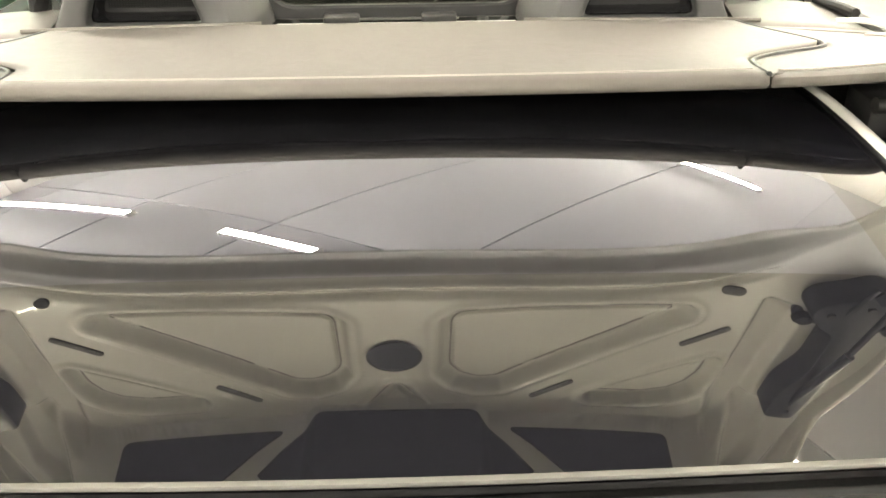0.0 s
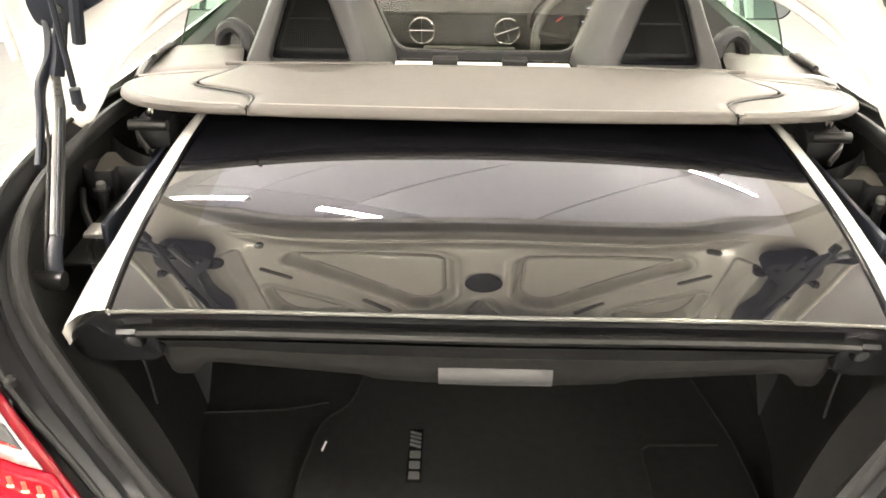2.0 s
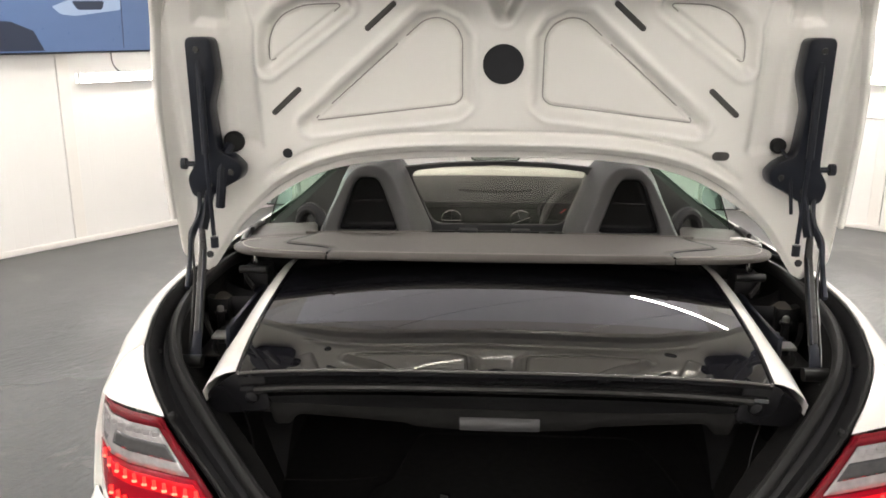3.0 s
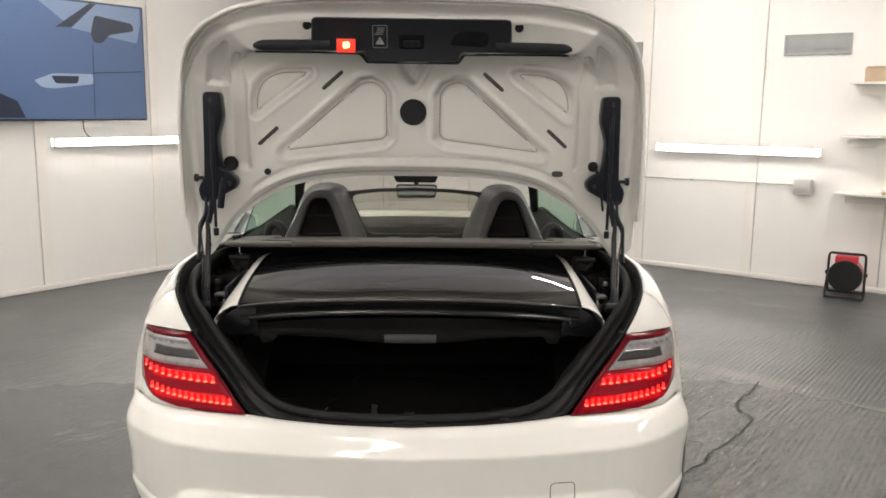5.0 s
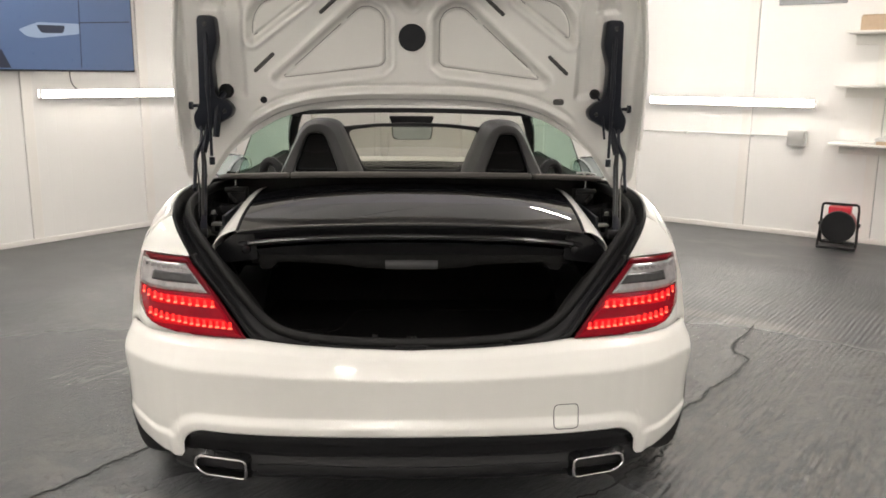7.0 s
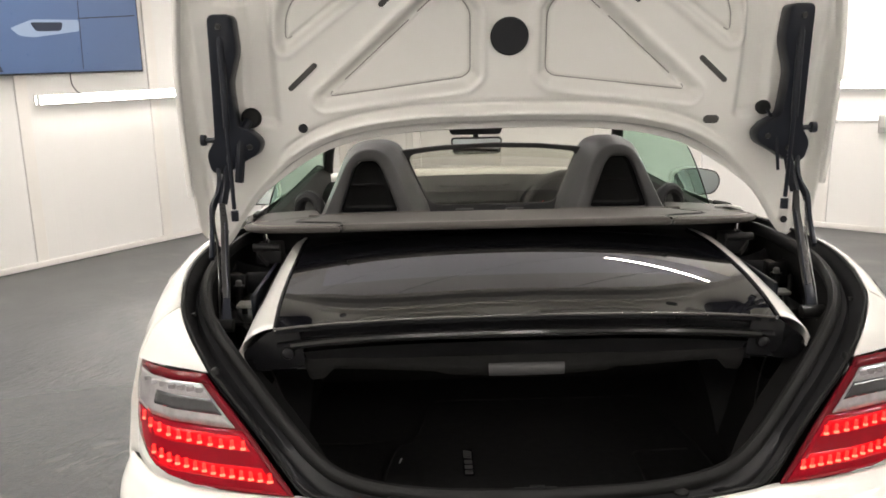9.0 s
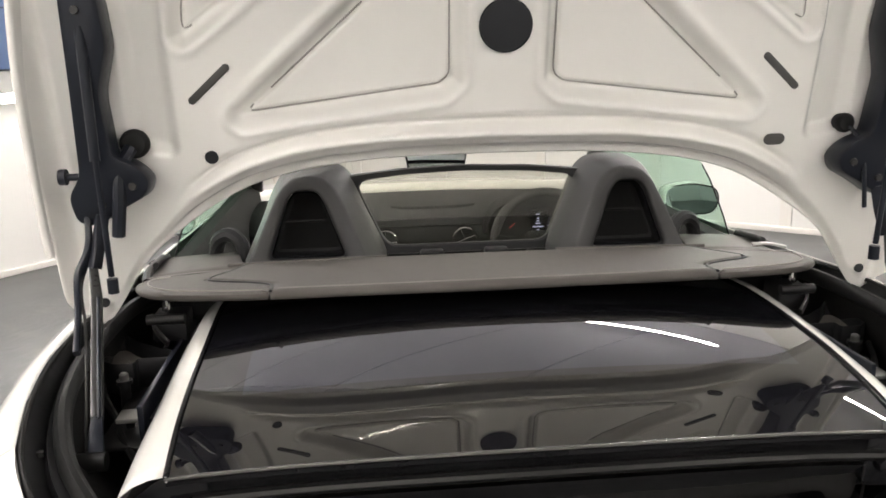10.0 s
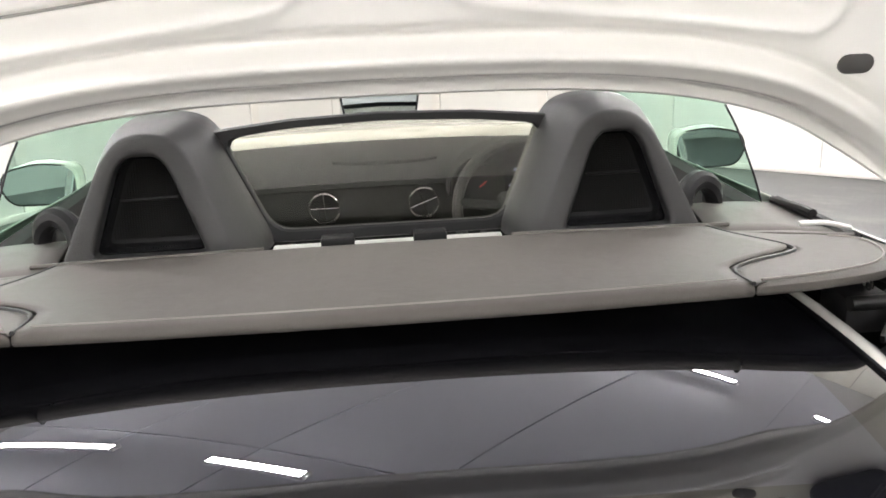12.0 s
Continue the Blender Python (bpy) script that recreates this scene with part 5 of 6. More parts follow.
def on_lid(x, z, lift=0.0):
    k = int(np.argmin(np.abs(G[:, 0] - x) + np.abs(G[:, 1] - z)))
    return lid_point(x, z, lift - h[k])


def lid_plug(name, x, z, r, material, label=""):
    p = on_lid(x, z, 0.003)
    bm = lathe([(-0.0025, r * 1.0), (-0.0035, r * 0.93), (0.004, r * 0.86), (0.005, 0.0)], "y", (0, 0, 0), 32)
    bmesh.ops.transform(bm, matrix=pose(*p, 13), verts=bm.verts)
    return part(name, bm, material, lid, label)


# fine grey line inside each panel of the lid: shade of the pressed groove, as colour
GROOVESHADE = mat("groove_shade_line", (0.30, 0.29, 0.27), 0.5, var=0.1)
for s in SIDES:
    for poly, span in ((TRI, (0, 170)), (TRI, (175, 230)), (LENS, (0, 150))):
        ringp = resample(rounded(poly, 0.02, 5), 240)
        part("groove_shade_line", rod([on_lid(s * p.x, p.y, 0.0014) for p in ringp[span[0]:span[1]:2]], 0.0016, 5), GROOVESHADE, lid)


HOLE = mat("dark_opening", (0.008, 0.009, 0.012), 0.6, var=0.3)
SLOT = mat("grey_slot", (0.06, 0.058, 0.055), 0.45, var=0.2, scale=40)
lid_plug("round_opening", 0, 1.495, 0.044, HOLE, "round black opening in the lid")
lid_plug("round_opening", -0.486, 1.292, 0.0115, HOLE)
lid_plug("round_opening", 0.607, 1.318, 0.016, HOLE)


def capsule(ax, az, bx, bz, r, name="slot"):
    d = Vector((bx - ax, bz - az)).normalized()
    n = Vector((-d.y, d.x))
    poly = []
    for c, sg in (((ax, az), -1), ((bx, bz), 1)):
        for k in range(9):
            a = math.pi * (k / 8 - 0.5)
            v = d * sg * math.cos(a) + n * sg * math.sin(a)
            poly.append((c[0] + v.x * r, c[1] + v.y * r))
    part(name, plate(poly, lambda a, b, dd: on_lid((ax + bx) / 2, (az + bz) / 2, 0.0025 - dd) + lid_point(a, b) - lid_point((ax + bx) / 2, (az + bz) / 2), 0.004, 0.0008), SLOT, lid)


capsule(0.478, 1.292, 0.496, 1.292, 0.010)
for s in SIDES:
    capsule(s * 0.448, 1.437, s * 0.506, 1.386, 0.0062)
    capsule(s * 0.231, 1.618, s * 0.288, 1.569, 0.0062)
    part("corner_hole", lathe([(-0.003, 0.009), (0.002, 0.008)], "y", lid_point(s * 0.705, 1.03), 14), HOLE, lid)

# grip strip, latch cover, warning label and lamp along the lid's rear edge
for s in SIDES:
    rows = []
    for x in np.linspace(0.26, 0.502, 24):
        zc, hh = 1.7035 - 0.003 * ((x - 0.26) / 0.24) ** 2, 0.0165 * math.sqrt(max(0.01, min(1.0, (0.505 - x) / 0.03)))
        rows.append([lid_point(s * x, zc + hh * math.cos(a), 0.012 + 0.014 * math.sin(a)) for a in np.linspace(0, 2 * math.pi, 15)[:-1]])
    part("grip_strip", sheet(rows, close_u=True), LIDTRIM, lid, "black plastic grip strip")
CV = rounded([(-0.318, 1.792), (-0.322, 1.693), (-0.150, 1.693), (-0.141, 1.664), (0.141, 1.664), (0.150, 1.693), (0.312, 1.693), (0.308, 1.792)], 0.010, 4)


def cover_face(x, z, lift=0.0):
    return lid_point(x, z - 0.006, 0.016 + lift)


rows = []
cp = resample(CV, 120)
cc = Vector((0, 1.735))
for k, l in ((1.0, -0.05), (1.0, -0.006), (0.985, 0.0), (0.8, 0.0), (0.55, 0.0), (0.3, 0.0), (0.05, 0.0)):
    rows.append([cover_face((p * k + cc * (1 - k)).x, (p * k + cc * (1 - k)).y, l) for p in cp])
part("latch_cover", sheet(rows, close_u=True), LIDTRIM, lid, "black plastic latch cover", sharp=50)
LABEL = mat("pale_print", (0.45, 0.44, 0.43), 0.6)
REDPRINT = mat("red_print", (0.55, 0.12, 0.10), 0.6)
PF = lambda a, b, d: cover_face(a, b, 0.0015 - d)
ln = rounded([(-0.127, 1.705), (-0.082, 1.705), (-0.082, 1.772), (-0.127, 1.772)], 0.005, 3)
part("label_outline", sweep([PF(a, b, 0) for a, b in ln + ln[:1]], ring(0.0008, 5), up=(0, 1, 0)), LABEL, lid)
part("label_triangle", plate([(-0.119, 1.715), (-0.091, 1.715), (-0.105, 1.738)], PF, 0.001), LABEL, lid)
part("label_mark", plate([(-0.1065, 1.718), (-0.1035, 1.718), (-0.1035, 1.731), (-0.1065, 1.731)], lambda a, b, d: cover_face(a, b, 0.0025 - d), 0.0008), REDPRINT, lid)
for k in range(4):
    part("label_bar", plate([(-0.121 + 0.003 * k, 1.744 + 0.006 * k), (-0.095 + 0.002 * k, 1.745 + 0.006 * k), (-0.095 + 0.002 * k, 1.747 + 0.006 * k), (-0.121 + 0.003 * k, 1.746 + 0.006 * k)], PF, 0.001), LABEL, lid)
part("latch_recess", plate(rounded([(-0.045, 1.702), (0.033, 1.702), (0.035, 1.745), (-0.045, 1.745)], 0.008), lambda a, b, d: cover_face(a, b, 0.003 - d), 0.006, 0.002), GLOSSBLACK, lid)
part("latch", plate(rounded([(-0.03, 1.708), (0.02, 1.708), (0.02, 1.728), (-0.03, 1.728)], 0.004), lambda a, b, d: cover_face(a, b, 0.012 - d), 0.012, 0.002), MECH, lid)
part("cover_recess", plate(rounded([(0.11, 1.715), (0.235, 1.71), (0.24, 1.755), (0.14, 1.757)], 0.02), lambda a, b, d: cover_face(a, b, 0.002 - d), 0.004, 0.001), GLOSSBLACK, lid)
at = cover_face(-0.210, 1.711)
at.y = cover_face(-0.210, 1.731).y
part("lamp_housing", box(at.x - 0.029, at.x + 0.029, at.y - 0.004, at.y + 0.05, at.z - 0.022, at.z + 0.024, 0.003), BLACK, lid)
part("lamp_visor", box(at.x - 0.031, at.x + 0.031, at.y - 0.007, at.y + 0.02, at.z - 0.0255, at.z - 0.0225, 0.001), BLACK, lid)
lamp = part("lid_lamp", box(at.x - 0.027, at.x + 0.027, at.y - 0.0065, at.y - 0.004, at.z - 0.0215, at.z + 0.016, 0.001), LIDLAMP, lid, "lit red lamp")
part("lamp_core", plate(rounded([(-0.008, -0.012), (0.012, -0.008), (0.008, 0.010), (-0.010, 0.006)], 0.006), lambda a, b, d: (at.x + a, at.y - 0.0075 + d, at.z + b), 0.001), LIDLAMPHOT, lid)
# black trim set into the underside of the tail, either side of the pressed ribs
def low_z(x, y):
    return 1.501 + (0.150 + 0.027 * soft1(abs(x), 0.135, 0.16)) * (y + 2.108) / 2.73 - 0.0045


rows = []
for k in range(25):
    y = 0.611 - 0.149 * k / 24
    w = float(np.interp(y, [0.462, 0.486, 0.585, 0.605, 0.611], [0.205, 0.232, 0.150, 0.138, 0.128]))
    rows.append([(w * u, y, low_z(w * u, y)) for u in np.linspace(-1, 1, 61)])
part("tail_inset", sheet(rows), BLACK, lid, "black trim in the underside of the lid's tail", thick=0.004)
for s in SIDES:
    poly = rounded([(0.190, 0.580), (0.478, 0.577), (0.478, 0.470), (0.31, 0.462)], 0.018, 5)
    part("tail_inset", plate(poly, lambda a, b, d, s=s: (s * a, b, low_z(a, b) + d), 0.004), BLACK, lid)
for s in SIDES:
    lid_plug("buffer", s * 0.333, 1.762, 0.013, RUBBER)


# ---- grey cover panel behind the seats ----
def deck_z(x, y):
    return 1.047 - 0.118 * (y - 0.73) - 0.02 * x * x


def deck_front(x):
    return 0.708 + 0.15 * x * x


SEAMR = [(0.412, 0.735), (0.413, 0.775), (0.425, 0.815), (0.465, 0.852), (0.535, 0.895), (0.556, 0.928), (0.548, 0.975), (0.532, 1.02), (0.518, 1.07), (0.51, 1.12)]
seam = catmull([(x, y, 0) for x, y in SEAMR], 40)
n = 40
rows = []
roll = [(0.012, -0.0165), (0.003, -0.0140), (-0.001, -0.0095), (0.0005, -0.0045), (0.006, -0.001)]
for dy, dz in roll:
    rows.append([(0.412 * u, deck_front(0.412 * u) + dy, deck_z(0.412 * u, deck_front(0.412 * u)) + dz) for u in np.linspace(-1, 1, n)])
for k in range(1, 40):
    q = seam[k]
    hw = q.x - 0.002
    rows.append([])
    for u in np.linspace(-1, 1, n):
        x = hw * u
        f = deck_front(x) + 0.016
        y = f + (1.12 - f) * (q.y - 0.735) / (1.12 - 0.735)
        rows[-1].append((x, y, deck_z(x, y)))
deck = part("cover_panel", sheet(rows), LEATHER, car, "grey leather-look panel behind the seats", sharp=60, thick=0.004)
part("stitching", rod([(x, deck_front(x) + 0.022, deck_z(x, deck_front(x)) - 0.0005) for x in np.linspace(-0.40, 0.40, 40)], 0.0016, 6), mat("pale_thread", (0.2, 0.19, 0.175), 0.8), deck)
for k in range(90):
    x = -0.39 + 0.78 * k / 89
    part("edge_rib", box(x - 0.0016, x + 0.0016, deck_front(x) + 0.0008, deck_front(x) + 0.006, deck_z(x, deck_front(x)) - 0.0140, deck_z(x, deck_front(x)) - 0.0118), LEATHER, deck)
part("deck_crease", rod([(x, 1.075 - 0.05 * x * x, deck_z(x, 1.075) + 0.0) for x in np.linspace(-0.51, 0.51, 30)], 0.0022, 6), BLACK, deck)
under = []
for v in np.linspace(0, 1, 9):
    under.append([])
    for x in np.linspace(-0.675, 0.675, 41):
        f = lerp(abs(x), [0, 0.41, 0.56, 0.62, 0.665, 0.68], [0.725, 0.752, 0.788, 0.82, 0.87, 0.92])
        y = f + (1.12 - f) * v
        under[-1].append((x, y, deck_z(x, y) - 0.0175))
part("deck_underside", sheet(under), BLACK, car, thick=0.004)
for s in SIDES:
    flap_out = catmull([(0.416, 0.735, 0), (0.48, 0.745, 0), (0.56, 0.768, 0), (0.62, 0.80, 0), (0.665, 0.85, 0), (0.692, 0.91, 0), (0.700, 0.965, 0), (0.688, 1.0, 0), (0.645, 1.025, 0), (0.60, 1.042, 0)], 40)
    inn = [Vector((p.x + 0.003, p.y, 0)) for p in catmull([(x, y, 0) for x, y in SEAMR[:9]], 40)]
    rows = []
    ctr = Vector((0.56, 0.93, 0))
    for dy, dz in roll[:4]:
        rows.append([(s * (p + (ctr - p).normalized() * dy).x, (p + (ctr - p).normalized() * dy).y, deck_z(p.x, p.y) + dz) for p in flap_out])
    for k in range(13):
        t = k / 12
        rows.append([])
        for p, q in zip(flap_out, inn):
            m = (p + (ctr - p).normalized() * 0.01).lerp(q, t)
            rows[-1].append((s * m.x, m.y, deck_z(m.x, m.y) - 0.0015))
    fl = part("cover_flap", sheet(rows), LEATHER, car, "grey leather-look side flap of the cover", sharp=60, thick=0.003)
    part("flap_seam", rod([(s * p.x, p.y, deck_z(p.x, p.y) + 0.0005) for p in seam], 0.0032, 6), BLACK, fl)
    part("flap_piping", rod([(s * p.x, p.y, deck_z(p.x, p.y) + 0.001) for p in [a + (ctr - a).normalized() * 0.022 for a in flap_out[:34]]], 0.0016, 6), mat("pale_piping", (0.26, 0.24, 0.22), 0.6), fl)
    hatch = part("hinge_flap", plate([(0.528, 1.062), (0.60, 1.046), (0.692, 1.004), (0.70, 1.022), (0.625, 1.062), (0.53, 1.078)], lambda a, b, d, s=s: (s * a, b, deck_z(a, b) + d), -0.01, 0.002), LEATHER, car)
    part("side_trim", sheet([[(s * x, y, z) for x, y, z in r] for r in (
        [(0.50, 1.07, deck_z(0.50, 1.07) - 0.006), (0.56, 1.07, deck_z(0.56, 1.07) - 0.006), (0.64, 1.045, deck_z(0.64, 1.04) - 0.008), (0.70, 1.02, deck_z(0.69, 1.02) - 0.010)],
        [(0.52, 1.15, 0.990), (0.57, 1.15, 0.989), (0.64, 1.15, 0.984), (0.72, 1.15, 0.975)],
        [(0.54, 1.25, 0.985), (0.59, 1.26, 0.983), (0.65, 1.27, 0.976), (0.735, 1.29, 0.966)],
        [(0.56, 1.33, 0.976), (0.60, 1.345, 0.973), (0.66, 1.36, 0.967), (0.745, 1.37, 0.959)],
        [(0.57, 1.36, 0.90), (0.61, 1.38, 0.90), (0.67, 1.385, 0.92), (0.75, 1.39, 0.950)])]), LEATHER, car, "grey trim beside the roll hoop", sharp=80, thick=0.003)
    part("belt_strip", rod(catmull(both([(0.70, 1.02, 0.992), (0.725, 1.12, 0.982), (0.742, 1.25, 0.971), (0.75, 1.37, 0.962)], s), 12), 0.010, 8), BLACK, car)
    if s > 0:
        part("white_clip", sweep(catmull([(0.63, 1.055, 1.012), (0.665, 1.045, 1.014), (0.70, 1.03, 1.008)], 10), rounded([(-0.006, -0.003), (0.006, -0.003), (0.006, 0.003), (-0.006, 0.003)], 0.002, 3)), BOXMAT, car, "pale plastic clip")


# ---- roll hoops and wind deflector ----
def hoop(s):
    hp = thing_part("roll_hoop", car, (0, 0, 0))
    tagged(hp, "grey roll hoop with a black mesh window")
    outer = rounded([(0.190, 0.975), (0.194, 1.001), (0.240, 1.104), (0.266, 1.165), (0.287, 1.190), (0.320, 1.201), (0.360, 1.203), (0.402, 1.198), (0.434, 1.180), (0.456, 1.142), (0.478, 1.085), (0.522, 0.990), (0.528, 0.975)], 0.02, 4)
    face = rounded([(0.236, 0.975), (0.246, 1.005), (0.276, 1.085), (0.306, 1.152), (0.334, 1.178), (0.370, 1.184), (0.406, 1.177), (0.435, 1.147), (0.464, 1.085), (0.508, 0.990), (0.514, 0.975)], 0.02, 4)
    inner = rounded([(0.286, 0.998), (0.314, 1.072), (0.334, 1.126), (0.350, 1.148), (0.400, 1.148), (0.416, 1.128), (0.435, 1.072), (0.460, 0.998)], 0.012, 5)
    N = 72

    def loop(poly, start):
        P = resample(poly, 400)
        i = min(range(400), key=lambda k: (P[k] - Vector(start)).length)
        P = P[i:] + P[:i]
        return [P[k * 400 // N] for k in range(N)]

    O, F, I = loop(outer, (0.190, 0.975)), loop(face, (0.236, 0.975)), loop(inner, (0.292, 0.999))
    c = Vector((0.37, 1.06))
    lean = lambda z: 1.138 + 0.20 * (z - 1.0)
    L = []
    for mix, depth in ((0.0, 0.115), (0.0, 0.10), (0.05, 0.075), (0.35, 0.045), (0.72, 0.020), (0.92, 0.006), (1.0, 0.002)):
        L.append([(p.lerp(f, mix), depth) for p, f in zip(O, F)])
    for mix, depth in ((0.12, 0.0), (0.75, 0.0), (0.90, 0.002), (0.97, 0.006), (1.0, 0.014)):
        L.append([(f.lerp(q, mix), depth) for f, q in zip(F, I)])
    L.append([(q * 0.99 + c * 0.01, 0.03) for q in I])
    rows = [[(s * p.x, lean(p.y) + d, p.y) for p, d in row] for row in L]
    part("shell", sheet(rows, close_u=True), HOOPMAT, hp, sharp=60)
    fr = [[(s * (q * k + c * (1 - k)).x, lean(q.y) + d, (q * k + c * (1 - k)).y) for q in I] for k, d in ((0.99, 0.022), (0.94, 0.020), (0.93, 0.03), (0.9, 0.07))]
    part("window_frame", sheet(fr, close_u=True), GLOSSBLACK, hp, "glossy black window frame")
    Q = [q * 0.93 + c * 0.07 for q in I]
    part("mesh", plate([(q.x, q.y) for q in Q], lambda a, b, d: (s * a, lean(b) + 0.062 + d, b), 0.006), MESHMAT, hp, "fine black mesh")
    wires = []
    for k in range(46):
        z = 1.012 + k * 0.003
        lo, hi = lerp(z, [1.0, 1.14], [0.294, 0.352]) + 0.004, lerp(z, [1.0, 1.14], [0.450, 0.398]) - 0.004
        if z < 1.138:
            wires.append(box(min(s * lo, s * hi), max(s * lo, s * hi), lean(z) + 0.058, lean(z) + 0.0605, z - 0.0006, z + 0.0006))
    for k in range(36):
        x = 0.298 + k * 0.0043
        zt = lerp(x, [0.294, 0.352, 0.398, 0.450], [1.005, 1.134, 1.134, 1.005])
        if zt > 1.02:
            wires.append(rod([(s * x, lean(1.012) + 0.0575, 1.012), (s * x, lean(zt) + 0.0575, zt)], 0.0008, 4))
    tagged(part("net", join(*wires), NET, hp), kind="stuff")
    part("mesh_bar", rod([(s * 0.334, lean(1.075) + 0.052, 1.075), (s * 0.424, lean(1.075) + 0.052, 1.075)], 0.003, 8), BLACK, hp)
    part("base_trim", sweep([(s * x, 1.125 + 0.015 * abs(x - 0.37), deck_z(x, 1.13) + 0.002) for x in np.linspace(0.195, 0.55, 16)], ring(0.004, 6)), LEATHER, hp)


for s in SIDES:
    hoop(s)
wd = thing_part("wind_deflector", car, (0, 0, 0))
WO = rounded([(-0.285, 1.170), (-0.15, 1.183), (0, 1.188), (0.15, 1.183), (0.291, 1.170), (0.207, 0.980), (-0.201, 0.980)], 0.012, 4)
WI = rounded([(-0.260, 1.156), (-0.15, 1.169), (0, 1.174), (0.15, 1.169), (0.270, 1.156), (0.195, 1.001), (-0.189, 1.001)], 0.03, 4)
wy = lambda z: 1.235 + 0.09 * (z - 1.0)
ro, ri = resample(WO, 90), resample(WI, 90)
k0 = min(range(90), key=lambda k: (ri[k] - ro[0]).length)
ri = ri[k0:] + ri[:k0]
rows = []
for t, d in ((0.0, 0.012), (0.0, 0.0), (0.12, -0.004), (0.85, -0.004), (1.0, 0.0), (1.0, 0.012)):
    rows.append([(p.lerp(q, t).x, wy(p.lerp(q, t).y) + d, p.lerp(q, t).y) for p, q in zip(ro, ri)])
part("frame", sheet(rows, close_u=True), BLACK, wd, "black wind deflector frame")
pane = part("pane", plate([(p.x, p.y) for p in ri], lambda a, b, d: (a, wy(b) + 0.004 + d, b), 0.003), SMOKEGLASS, wd, "lightly smoked wind deflector pane")
for x in (-0.085, 0.07):
    part("foot", box(x - 0.028, x + 0.028, 1.205, 1.235, 0.972, 0.990, 0.004), BLACK, wd)
part("ledge_strip", box(-0.20, 0.20, 1.235, 1.28, 0.952, 0.962, 0.003), BOXMAT, car, "pale strip under the wind deflector")

# ---- windscreen, side glass, mirrors ----
scr = thing_part("windscreen", car, (0, 0, 0))
hdr = [(x, 2.02 + 0.05 * (1 - (x / 0.56) ** 2), 1.19 + 0.012 * (1 - (x / 0.56) ** 2)) for x in np.linspace(-0.56, 0.56, 21)]
base = [(x, 2.72 + 0.16 * (1 - (x / 0.68) ** 2), 0.925 + 0.03 * (1 - (x / 0.68) ** 2)) for x in np.linspace(-0.68, 0.68, 21)]
part("header", sweep(hdr, rounded([(-0.03, -0.004), (0.03, -0.010), (0.03, 0.012), (-0.03, 0.014)], 0.004, 3)), BLACK, scr, "black windscreen header trim")
part("header_skin", sweep([(x, y + 0.012, z + 0.017) for x, y, z in hdr], rounded([(-0.03, -0.004), (0.03, -0.004), (0.028, 0.006), (-0.028, 0.004)], 0.003, 2)), PAINT, scr)
for s in SIDES:
    part("pillar", sweep(catmull(both([(0.56, 2.02, 1.19), (0.605, 2.22, 1.12), (0.65, 2.48, 1.02), (0.685, 2.73, 0.92)], s), 14), rounded([(-0.024, -0.02), (0.024, -0.02), (0.024, 0.02), (-0.024, 0.02)], 0.008, 3)), BLACK, scr, "windscreen pillar")
pane = part("glass", sheet([[Vector(a).lerp(Vector(b), t) for a, b in zip(hdr, base)] for t in np.linspace(0.02, 1, 9)]), CLEARGLASS, scr, "clear windscreen glass")
irm = thing_part("interior_mirror", car, (-0.001, 2.05, 1.094))
part("case", plate(rounded([(-0.104, 0.034), (0.106, 0.034), (0.096, -0.034), (-0.094, -0.034)], 0.018), lambda a, b, d: (a, d, b), 0.03, 0.004), BLACK, irm)
part("mirror_glass", plate(rounded([(-0.098, 0.029), (0.100, 0.029), (0.090, -0.029), (-0.088, -0.029)], 0.015), lambda a, b, d: (a, -0.006 + 0.12 * b + d, b), 0.002), MIRROR, irm)
part("stem", rod([(0, 0.02, 0.02), (0, 0.06, 0.075)], 0.012, 10), BLACK, irm)
part("sensor_pod", plate(rounded([(-0.10, 0.046), (0.095, 0.046), (0.11, 0.080), (-0.115, 0.080)], 0.010), lambda a, b, d: (a, d - 0.01, b), 0.09, 0.003), BLACK, irm)
